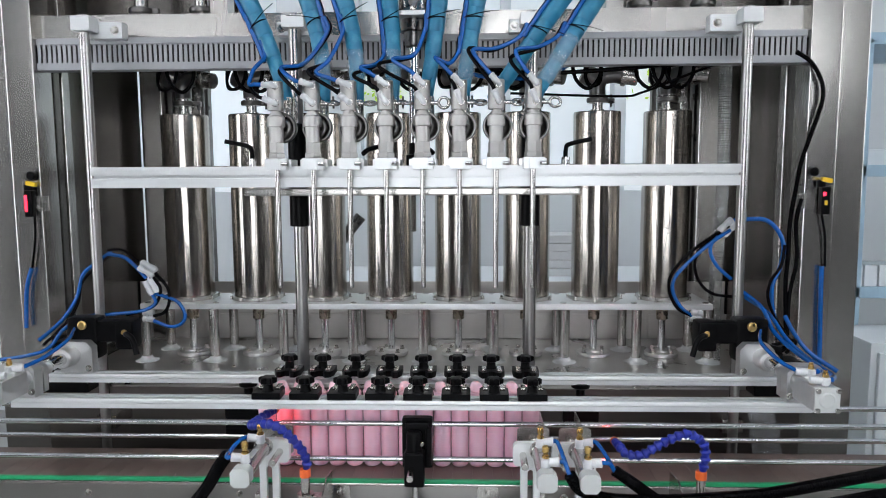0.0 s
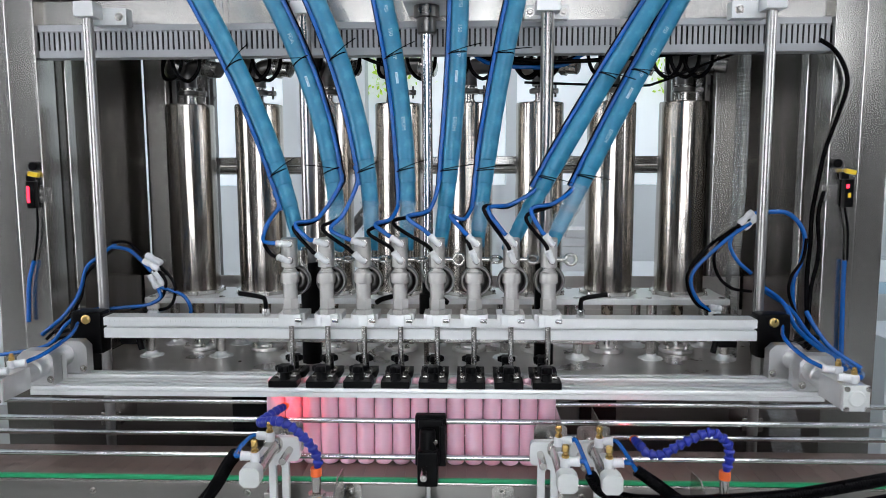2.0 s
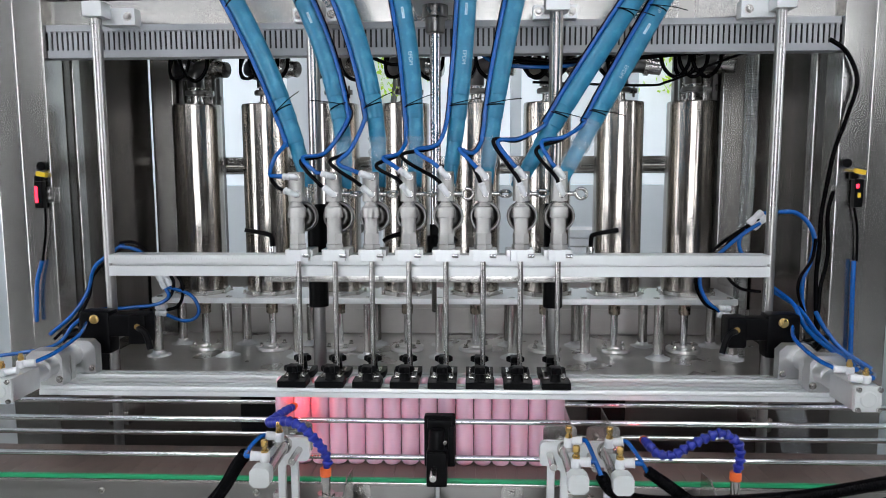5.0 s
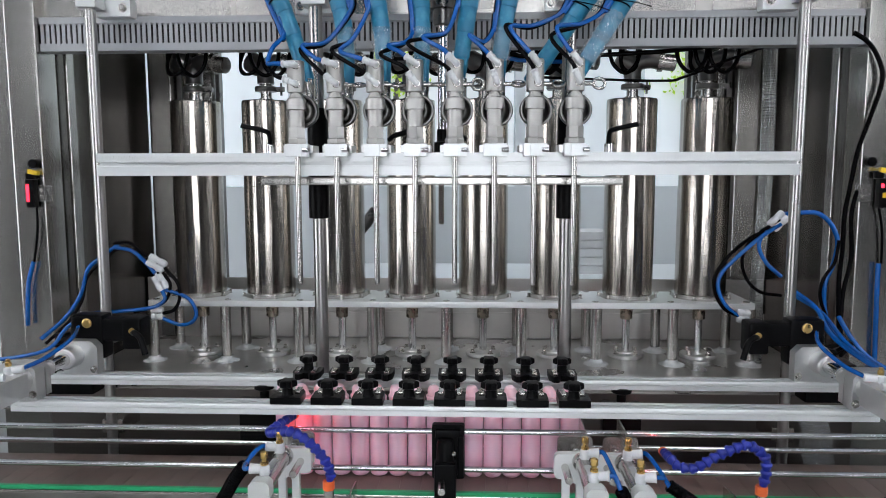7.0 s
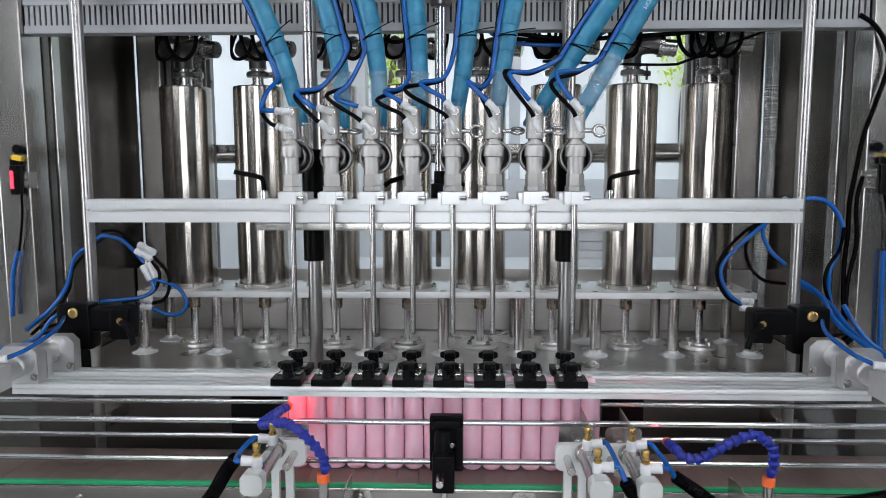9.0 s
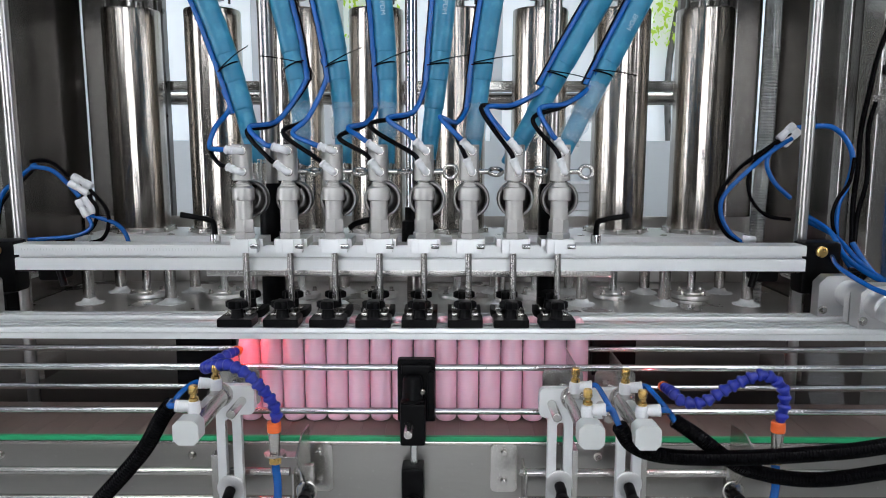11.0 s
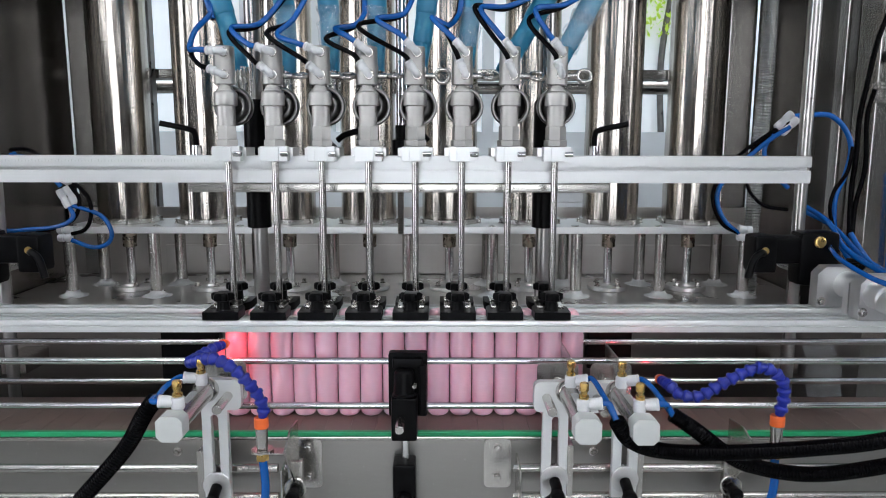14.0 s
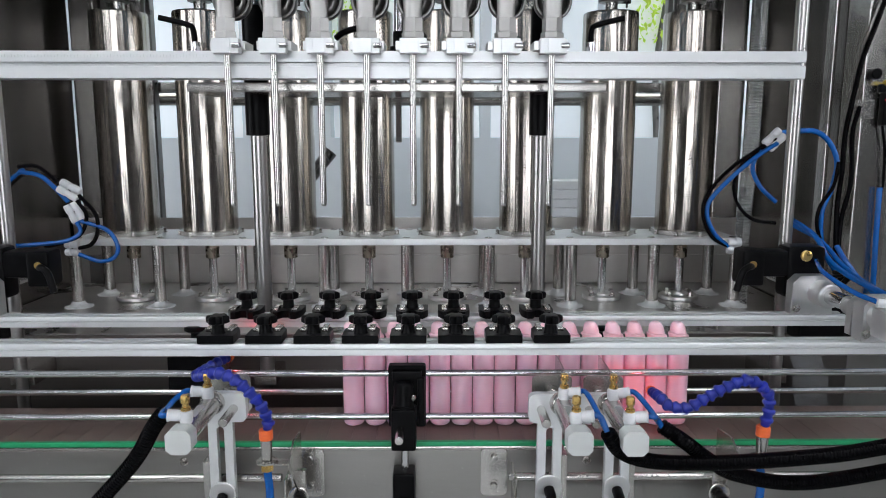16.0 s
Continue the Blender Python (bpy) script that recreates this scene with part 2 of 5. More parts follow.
def rounded(x0, x1, z0, z1, r, n=5):
    out = []
    for cx, cz, a0 in ((x1 - r, z1 - r, 0), (x0 + r, z1 - r, 90), (x0 + r, z0 + r, 180), (x1 - r, z0 + r, 270)):
        out += [(cx + r * math.cos(radians(a0 + 90 * k / n)), cz + r * math.sin(radians(a0 + 90 * k / n))) for k in range(n + 1)]
    return out


def prism_x(bm, outline, x0, x1):
    """Extrudes an outline in y and z along x."""
    a = [bm.verts.new((x0, y, z)) for y, z in outline]
    b = [bm.verts.new((x1, y, z)) for y, z in outline]
    bm.faces.new(a)
    bm.faces.new(b[::-1])
    for k in range(len(a)):
        j = (k + 1) % len(a)
        bm.faces.new((a[j], a[k], b[k], b[j]))
    bmesh.ops.recalc_face_normals(bm, faces=bm.faces[:])
    return bm


# ---- timing of the machine ----
def ease(a, b, s):
    s = min(1, max(0, s))
    return a + (b - a) * s * s * (3 - 2 * s)


ZUP, ZDOWN, ZMID = 0.577, 0.268, 0.390
CYCLE = ((0.46, 0.577), (0.6, 0.549), (1.0, 0.440), (1.5, 0.327), (1.74, 0.273), (1.84, 0.268), (3.22, 0.268), (3.34, 0.275), (3.5, 0.301), (3.93, 0.380),
         (4.08, 0.390), (5.94, 0.390), (6.05, 0.402), (6.3, 0.495), (6.5, 0.567), (6.6, 0.577))
LIFT_ROWS = [(0.0, ZUP)] + list(CYCLE) + [(t + (8.095 if t < 2 else 8.06), z) for t, z in CYCLE] + [(16.0, ZUP)]


def lift(t):
    """Height of the nozzle carriage."""
    return float(np.interp(t, [r[0] for r in LIFT_ROWS], [r[1] for r in LIFT_ROWS]))


def grip(t):
    """How far the neck clamps are open, 0 to 1."""
    v = 1.0
    for a, b, v0, v1 in ((0.25, 0.7, 1, 0), (6.72, 7.02, 0, 1), (8.2, 8.65, 1, 0), (14.7, 15.1, 0, 1)):
        if t >= a:
            v = ease(v0, v1, (t - a) / (b - a))
    return v


PITCH = 0.0346


def feed(t):
    """How far the bottles have gone along the belt."""
    if t > 15.05:
        s = t - 15.05
        return 0.2 * s * s / (s + 0.06)
    return ease(-PITCH, 0, (t - 7.02) / 0.36)


def beats(steps, d=0.1):
    ts = {0.0, 16.0}
    for a, b in steps:
        n = max(2, round((b - a) / d))
        ts |= {round(a + (b - a) * k / n, 3) for k in range(n + 1)} | {max(0, round(a - 0.07, 3)), min(16.0, round(b + 0.07, 3))}
    return sorted(ts)


LIFT_T = sorted({round(r[0], 3) for r in LIFT_ROWS} | {round(d + k, 3) for d in (0.0, 8.06) for k in (0.8, 1.25, 3.7, 6.15, 6.4)})
GRIP_T = beats([(0.25, 0.7), (6.72, 7.05), (8.2, 8.65), (14.7, 15.1)])
FEED_T = beats([(7.02, 7.38), (15.05, 16.0)])

# ---- room ----
RX0, RX1, RY0, RY1, RZ0, RZ1 = -5.0, 5.0, -6.5, 3.0, -0.95, 2.9


def room():
    part("floor", box(B(), RX0, RX1, RY0, RY1, RZ0 - 0.1, RZ0), FLOORM)
    part("ceiling", box(B(), RX0, RX1, RY0, RY1, RZ1, RZ1 + 0.1), WALLM)
    bm = B()
    for x0, x1, z0, z1 in ((RX0, -2.0, RZ0, RZ1), (2.0, RX1, RZ0, RZ1), (-2.0, 2.0, RZ0, 0.45), (-2.0, 2.0, 1.75, RZ1),
                           (-1.05, -0.55, 0.45, 1.75), (0.3, 0.36, 0.45, 1.75), (0.98, 1.05, 0.45, 1.75)):
        box(bm, x0, x1, RY1, RY1 + 0.15, z0, z1)
    part("wall_far", bm, WALLM)
    bm = B()
    for x0, x1, z0, z1 in ((RX0, -1.3, RZ0, 1.6), (RX0, -1.3, 2.25, RZ1), (RX0, -4.3, 1.6, 2.25), (-3.6, -3.4, 1.6, 2.25), (-2.7, -1.3, 1.6, 2.25),
                           (1.3, RX1, RZ0, 1.6), (1.3, RX1, 2.25, RZ1), (4.3, RX1, 1.6, 2.25), (3.4, 3.6, 1.6, 2.25), (1.3, 2.7, 1.6, 2.25),
                           (-1.3, 1.3, RZ0, -0.4), (-1.3, 1.3, 2.3, RZ1), (-0.35, -0.15, -0.4, 2.3), (0.5, 0.62, -0.4, 2.3)):
        box(bm, x0, x1, RY0 - 0.15, RY0, z0, z1)
    part("wall_near", bm, GREYW)
    for nm, x, sill in (("wall_west", RX0 - 0.15, -0.5), ("wall_east", RX1, 0.5)):
        bm = B()
        for y0, y1, z0, z1 in ((RY0, -3.5, RZ0, RZ1), (-0.9, RY1, RZ0, RZ1), (-3.5, -0.9, RZ0, sill), (-3.5, -0.9, 2.4, RZ1), (-2.3, -2.1, sill, 2.4), (-1.55, -1.45, sill, 2.4)):
            box(bm, x, x + 0.15, y0, y1, z0, z1)
        part(nm, bm, GREYW)
    part("backdrop_west", box(B(), RX0 - 0.42, RX0 - 0.4, -4.0, -0.4, -0.9, 2.8), GLOW)
    part("backdrop_east", box(B(), RX1 + 0.4, RX1 + 0.42, -4.0, -0.4, -0.9, 2.8), GLOW)
    # daylight beyond the windows
    part("backdrop_far", box(B(), -2.3, 2.3, RY1 + 0.4, RY1 + 0.42, 0.2, 2.0), GLOWF)
    part("backdrop_near", box(B(), -5.4, 5.4, RY0 - 0.42, RY0 - 0.4, -1.0, 2.7), GLOW)
    for n in ("floor", "ceiling", "wall_far", "wall_near", "wall_west", "wall_east", "backdrop_far", "backdrop_near", "backdrop_west", "backdrop_east"):
        tagged(bpy.data.objects[n], kind="structure")
    for x in (-1.5, 1.5):
        for y in (-3.6, -1.5, 1.7):
            e = thing("ceiling_light", x, y, RZ1, "flat white panel light under the ceiling", "light", "ceiling lights")
            part("housing", box(B(), -0.32, 0.32, -0.62, 0.62, -0.05, -0.001, 0.005), WHITEP, e)
            part("diffuser", box(B(), -0.29, 0.29, -0.59, 0.59, -0.056, -0.0505), LAMPM, e, "glowing white panel")


def sheets():
    """Leaves seen through the far window; their daylight is emission in the material."""
    rnd = random.Random(5)
    for x in (-0.42, 1.42):
        e = thing("tree", x, RY1 + 0.33, 0.5, "green tree outside the far window, its leaves made to glow as if sunlit", "tree", "trees outside")
        bm = B()
        for k in range(320):
            c = Vector((rnd.gauss(0, 0.10), rnd.uniform(-0.05, 0.05), rnd.uniform(0.52, 1.0)))
            a = Euler([rnd.uniform(0, 6.3) for _ in range(3)]).to_matrix()
            s = rnd.uniform(0.012, 0.028)
            vs = [bm.verts.new(c + a @ Vector(p) * s) for p in ((-1, 0, 0), (0, -0.5, 0.1), (1, 0, 0), (0, 0.5, 0.1))]
            bm.faces.new(vs)
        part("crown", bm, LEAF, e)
        part("trunk", tube(B(), [(0, 0, -1.4), (0.02, 0, -0.5), (-0.03, 0.0, 0.3), (0.02, 0, 0.8)], 0.02), DARKST, e)


# ---- machine frame ----
def filling_machine():
    e = thing("filling_machine", LX, 0.27, RZ0, "brushed stainless steel filling machine of square posts and sheet panels", "machine")
    H = 1.5 - RZ0
    for s in (-1, 1):
        part("front_post", box(B(), s * 0.884 - 0.033, s * 0.884 + 0.033, -0.035, 0.035, 0, H, 0.004), STEEL, e)
        part("outer_post", box(B(), s * 0.952 - 0.032, s * 0.952 + 0.032, -0.02, 0.05, 0, H, 0.004), STEEL, e)
        part("rear_post", box(B(), s * 0.80 - 0.03, s * 0.80 + 0.03, 0.44, 0.50, 0, H, 0.004), STEEL, e)
        part("inner_post", box(B(), s * 0.735 - 0.011, s * 0.735 + 0.011, 0.465, 0.50, 0.9, H, 0.004), STEEL, e)
        part("rear_tube", rod(B(), (s * 0.70, 0.485, 0.9), (s * 0.70, 0.485, H), 0.012), STEEL, e)
        part("rear_strip", box(B(), min(s * 0.752, s * 0.766), max(s * 0.752, s * 0.766), 0.47, 0.50, 0.9, H, 0.002), DARKST, e)
        part("rear_channel", box(B(), s * 0.676 - 0.013, s * 0.676 + 0.013, 0.462, 0.50, 0.9, H, 0.003), STEEL, e)
        part("rear_fold", box(B(), s * 0.652 - 0.006, s * 0.652 + 0.006, 0.476, 0.504, 0.9, H, 0.002), DARKST, e)
        part("panel_edge", box(B(), s * 0.846 - 0.004, s * 0.846 + 0.004, 0.06, 0.09, 0.95, H, 0.002), STEEL, e)
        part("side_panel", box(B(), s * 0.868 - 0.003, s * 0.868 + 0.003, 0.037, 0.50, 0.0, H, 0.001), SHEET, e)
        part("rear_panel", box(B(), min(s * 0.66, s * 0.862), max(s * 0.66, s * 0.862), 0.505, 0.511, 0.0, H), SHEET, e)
    zc = 0.86 - RZ0
    bm = prism_x(B(), [(-0.01, zc), (0.05, zc), (0.05, zc + 0.055), (-0.01, zc + 0.055)], -0.855, 0.855)
    part("crossbeam", bm, STEEL, e)
    part("rear_crossbeam", box(B(), -0.855, 0.855, 0.50, 0.55, 0.56 - RZ0, 0.585 - RZ0, 0.003), STEEL, e)
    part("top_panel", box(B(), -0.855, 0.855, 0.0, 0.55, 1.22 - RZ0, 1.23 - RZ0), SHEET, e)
    # Sheets added above the crossbeam keep the interior there dark.
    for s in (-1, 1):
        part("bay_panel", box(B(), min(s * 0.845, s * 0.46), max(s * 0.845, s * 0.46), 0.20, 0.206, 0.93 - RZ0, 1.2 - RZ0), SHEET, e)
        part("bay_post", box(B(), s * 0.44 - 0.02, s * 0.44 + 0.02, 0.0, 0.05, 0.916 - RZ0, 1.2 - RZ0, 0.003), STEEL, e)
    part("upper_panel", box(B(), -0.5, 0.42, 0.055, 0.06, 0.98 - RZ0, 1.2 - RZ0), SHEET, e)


def deck():
    e = thing("machine_deck", LX, 0.2, RZ0, "wet stainless steel machine deck with an upright back plate", "deck")
    z = 0.073 - RZ0
    part("deck_top", box(B(), -0.86, 0.86, 0.03, 0.52, z - 0.004, z, 0.001), DECKM, e)
    part("front_panel", box(B(), -0.86, 0.86, 0.024, 0.03, 0.4, z - 0.002, 0.001), FRONTM, e)
    part("back_plate", box(B(), -0.86, 0.86, 0.51, 0.514, z, z + 0.17, 0.001), BACKM, e)
    for k in range(4):
        x = -0.62 + k * 0.42
        part("seam_strip", box(B(), x, x + 0.405, 0.504, 0.51, z + 0.002, z + 0.075, 0.002), BACKM, e)


def duct():
    e = thing("cable_duct", LX, 0.25, 0.795, "grey slotted plastic cable duct on the crossbeam", "cable duct")
    part("back", box(B(), -0.85, 0.85, 0.03, 0.034, 0, 0.066), DUCTM, e)
    part("cable_filling", box(B(), -0.845, 0.845, 0.012, 0.03, 0.008, 0.058, 0.004), DARK, e, "dark cables inside")
    part("cover", box(B(), -0.85, 0.85, -0.002, 0.034, 0.054, 0.068, 0.001), DUCTM, e)
    part("bottom", box(B(), -0.85, 0.85, -0.002, 0.034, -0.002, 0.014, 0.001), DUCTM, e)
    f = part("finger", box(B(), 0, 0.0072, 0.0, 0.002, 0.010, 0.056), DUCTM, e)
    f.location.x = -0.848
    n = 148
    for k in range(1, n):
        again(f, e, pose(-0.848 + k * 1.689 / (n - 1), 0, 0))


# ---- dosing cylinders ----
CYX = [LX + (i - 3.5) * 0.1806 for i in range(8)]
CYY = 0.53


def dosing_cylinder():
    e = thing("dosing_cylinder", 0, 0, 0, "upright brushed stainless dosing cylinder on the support plate", "cylinder", "dosing cylinders")
    R = 0.0605
    part("tube", lathe(B(), (0, 0, 0.232), (0, 0, 1), [(0, R), (0.002, R + 0.0004), (0.478, R + 0.0004), (0.482, R - 0.001)], 64), CYL, e)
    part("base_ring", lathe(B(), (0, 0, 0.2265), (0, 0, 1), [(0, 0.067), (0.002, 0.068), (0.011, 0.068), (0.0125, 0.0605)], 48), STEEL, e)
    for k in range(8):
        a = radians(22.5 + 45 * k)
        part("ring_bolt", hexbolt(B(), (0.0685 * math.cos(a), 0.0685 * math.sin(a), 0.2265), (0, 0, 1), 0.004, 0.009), STEEL, e)
    neck = part("neck", lathe(B(), (0, 0, 0.713), (0, 0, 1), [(0, 0.018), (0.008, 0.018), (0.009, 0.014), (0.028, 0.014), (0.029, 0.024), (0.038, 0.024), (0.039, 0.016), (0.05, 0.016)], 24), STEEL, e)
    bm = B()
    lathe(bm, (0, 0, 0.738), (0, 0, 1), [(0, 0.0265), (0.003, 0.028), (0.009, 0.028), (0.012, 0.0265)], 28)
    box(bm, 0.026, 0.046, -0.006, 0.006, 0.737, 0.75, 0.002)
    rod(bm, (0.038, 0, 0.728), (0.038, 0, 0.76), 0.003, 8)
    part("clamp", bm, DARKST, e)
    bm = tube(B(), [(0, 0, 0.757), (0, 0.0, 0.785), (0.012, -0.005, 0.803), (0.04, -0.015, 0.808), (0.062, -0.022, 0.803)], 0.021, 18)
    lathe(bm, (0.0, -0.012, 0.79), (-0.5, 0.2, 0.3), [(0, 0.02), (0.02, 0.026), (0.045, 0.026), (0.05, 0.02)], 18)
    part("check_valve", bm, DARKST, e)
    part("valve_end", lathe(B(), (0.055, -0.020, 0.804), (1, -0.35, -0.15), [(0, 0.025), (0.012, 0.025), (0.013, 0.020), (0.04, 0.020), (0.042, 0.017)], 22), STEEL, e)
    for k in range(2):
        p = [(-0.03 - 0.02 * k, -0.03, 0.86), (-0.05, -0.04, 0.80 - 0.01 * k), (-0.035, -0.045, 0.775), (-0.01, -0.04, 0.79), (0.0, -0.02, 0.85)]
        part("cable_loop", tube(B(), p, 0.004, 8), RUBBER, e)
    return e


def piston():
    e = thing("piston_rod", 0, 0, 0, "polished piston rod with a bolted round deck flange", "piston rod", "piston rods")
    part("rod", rod(B(), (0, 0, 0.08), (0, 0, 0.2115), 0.0095), CHROME, e)
    part("coupling", lathe(B(), (0, 0, 0.170), (0, 0, 1), [(0, 0.014), (0.002, 0.0155), (0.03, 0.0155), (0.031, 0.012), (0.04, 0.012)], 20), COUPL, e)
    fl = part("flange", lathe(B(), (0, 0, 0.073), (0, 0, 1), [(0, 0.042), (0.001, 0.044), (0.008, 0.044), (0.010, 0.042), (0.0105, 0.024), (0.014, 0.022), (0.0145, 0.011)], 36), FLANGEM, e)
    for k in range(4):
        a = radians(35 + 90 * k)
        b = hexbolt(B(), (0.032 * math.cos(a), 0.032 * math.sin(a), 0.083), (0, 0, 1), 0.005, 0.008)
        part("flange_bolt", b, STEEL, fl)
    return e


def support_rod():
    e = thing("support_rod", 0, 0, 0, "stainless support rod bedded in white sealant on the deck", "support rod", "support rods")
    part("shaft", rod(B(), (0, 0, 0.074), (0, 0, 0.2115), 0.0125), STEEL, e)
    bm = lathe(B(), (0, 0, 0.073), (0, 0, 1), [(0, 0.030), (0.0015, 0.029), (0.003, 0.023), (0.005, 0.0175), (0.009, 0.0142), (0.013, 0.0127)], 22)
    rd = random.Random(2)
    for v in bm.verts:
        if v.co.z > 0.0735:
            v.co += Vector((rd.uniform(-1, 1), rd.uniform(-1, 1), rd.uniform(-0.6, 0.6))) * 0.0009
        else:
            v.co.x *= rd.uniform(0.93, 1.08)
            v.co.y *= rd.uniform(0.93, 1.08)
    part("sealant", bm, SEAL, e)
    return e


def dosing_station():
    e = thing("support_plate", LX, 0.44, 0.2115, "thick aluminium support plate on steel rods", "plate")
    part("plate", box(B(), -0.735, 0.735, 0, 0.17, 0, 0.0145, 0.0015), ALU, e)
    for k in range(9):
        for y in (0.015, 0.155):
            part("countersunk_screw", lathe(B(), (-0.72 + 0.18 * k, y, 0.0145), (0, 0, 1), [(0, 0.008), (0.002, 0.008), (0.003, 0.004)], 14), STEEL, e)
    c, p, r = dosing_cylinder(), piston(), support_rod()
    for ob, xs in ((c, CYX), (p, CYX)):
        ob.matrix_basis = pose(xs[0], CYY, 0)
        for i, x in enumerate(xs[1:]):
            copy_thing(ob, pose(x, CYY, 0, 0, 0, 0 if ob is p else (0, -12, 8, 5, -8, 14, -5)[i]))
    first = True
    for y, n, d in ((0.455, 9, 0.1825), (0.583, 9, 0.1795)):
        for i in range(n):
            m = pose(LX + (i - 4) * d, y, 0, 0, 0, 40 * i)
            if first:
                r.matrix_basis = m
                first = False
            else:
                copy_thing(r, m)


# ---- guide columns ----
def column(x):
    e = thing("guide_column", x, 0.145, 0.0, "upright steel guide column with an aluminium cap clamp", "column", "guide columns")
    part("shaft", rod(B(), (0, 0, -0.08), (0, 0, 0.89), 0.0105, 24), SATIN, e)
    bm = box(B(), -0.018, 0.022, -0.020, 0.020, 0.855, 0.885, 0.002)
    part("cap_block", bm, ALU, e)
    s = 1 if x < 0 else -1
    arm = part("cap_arm", box(B(), min(0, s * 0.07), max(0, s * 0.07), 0.021, 0.05, 0.845, 0.88, 0.002), ALU, e)
    part("cap_screw", hexbolt(B(), (s * 0.055, 0.021, 0.862), (0, -1, 0), 0.006, 0.006), STEEL, arm)
    part("mount", box(B(), -0.02, 0.02, 0.02, 0.12, 0.865, 0.88, 0.002), ALU, e)
    part("foot_clamp", box(B(), -0.022, 0.022, 0.0, 0.078, 0.0, 0.03, 0.003), STEEL, e)


def guide_rod(x):
    e = thing("lift_guide_rod", x + 0.002, 0.165, 0.0, "thick polished lift guide rod with a cap clamp", "guide rod", "lift guide rods")
    part("shaft", rod(B(), (0, 0, 0.0), (0, 0, 0.89), 0.0132, 28), SATIN, e)
    part("cap_block", box(B(), -0.024, 0.024, -0.022, 0.022, 0.86, 0.885, 0.002), ALU, e)
    a = part("cap_arm", box(B(), -0.045, 0.045, 0.023, 0.05, 0.852, 0.88, 0.002), ALU, e)
    for s in (-1, 1):
        part("cap_screw", hexbolt(B(), (s * 0.034, 0.023, 0.866), (0, -1, 0), 0.006, 0.006), STEEL, a)
    part("mount", box(B(), -0.02, 0.02, 0.05, 0.095, 0.865, 0.88, 0.002), ALU, e)
    part("foot", box(B(), -0.02, 0.02, -0.02, 0.094, 0.0, 0.02, 0.002), STEEL, e)


# ---- conveyor ----
ZB = -0.013


def conveyor():
    e = thing("conveyor", 0, 0, RZ0, "stainless conveyor with a brown slat belt and green wear strips", "conveyor")
    h = ZB - RZ0
    X0, X1 = -1.6, 1.6
    part("side_plate", box(B(), X0, X1, -0.077, -0.074, h - 0.25, h - 0.006, 0.001), SIDEM, e)
    part("far_side_plate", box(B(), X0, X1, 0.074, 0.077, h - 0.25, h - 0.006, 0.001), SIDEM, e)
    part("top_lip", box(B(), X0, X1, -0.0775, -0.070, h - 0.0115, h - 0.0055, 0.002), STEEL, e)
    part("wear_strip", box(B(), X0, X1, -0.0785, -0.0705, h - 0.005, h + 0.0025, 0.002), GREEN, e)
    part("leg", box(B(), -1.2, -1.15, -0.05, 0.0, 0, h - 0.25, 0.003), STEEL, e)
    part("leg", box(B(), 1.15, 1.2, -0.05, 0.0, 0, h - 0.25, 0.003), STEEL, e)
    belt = part("belt", box(B(), X0, X1, -0.068, 0.068, h - 0.012, h - 0.003), BELT, e)
    s = part("belt_slat", box(B(), -0.01885, 0.01885, -0.069, 0.069, h - 0.003, h, 0.0006), BELT, belt)
    s.location.x = X0 + 0.02
    for k in range(1, int((X1 - X0) / 0.038)):
        again(s, belt, pose(X0 + 0.02 + 0.038 * k, 0, 0))
    # round bars along the lower front, on brackets
    for z in (-0.037, -0.080):
        part("front_bar", rod(B(), (-1.6, -0.112, h + z), (-0.175, -0.112, h + z), 0.0062), STEEL, e)
        part("front_bar", rod(B(), (0.165, -0.112, h + z), (1.6, -0.112, h + z), 0.0062), STEEL, e)
    for x, s in ((-0.138, -1), (0.139, 1)):
        pl = part("hinge_plate", plate_xz(B(), rounded(-0.02, 0.02, h - 0.083, h - 0.002 - 0.006, 0.008), -0.0805, -0.0775), STEEL, e)
        pl.location.x = x
        for dz in (-0.021, -0.066):
            part("bolt", hexbolt(B(), (0, -0.0805, h + dz), (0, -1, 0), 0.0055, 0.005), STEEL, pl)
        pk = part("side_bracket", box(B(), -0.0015, 0.0015, -0.135, -0.0775, h - 0.105, h - 0.03, 0.001), STEEL, e)
        pk.location.x = x + s * 0.028
        for dz in (-0.037, -0.080):
            part("bar_nut", hexbolt(B(), (-s * 0.0015, -0.112, h + dz), (-s, 0, 0), 0.0055, 0.006), STEEL, pk)
    for x in (-0.33, 0.28, -0.62):
        part("small_bolt", hexbolt(B(), (x, -0.077, h - 0.028), (0, -1, 0), 0.0045, 0.006), STEEL, e)


def guide_rail(y, z):
    e = thing("guide_rail", 0, y, z, "long polished round guide rail beside the belt", "guide rail", "guide rails")
    part("bar", rod(B(), (-1.6, 0, 0), (1.6, 0, 0), 0.0052, 16), CHROME, e)


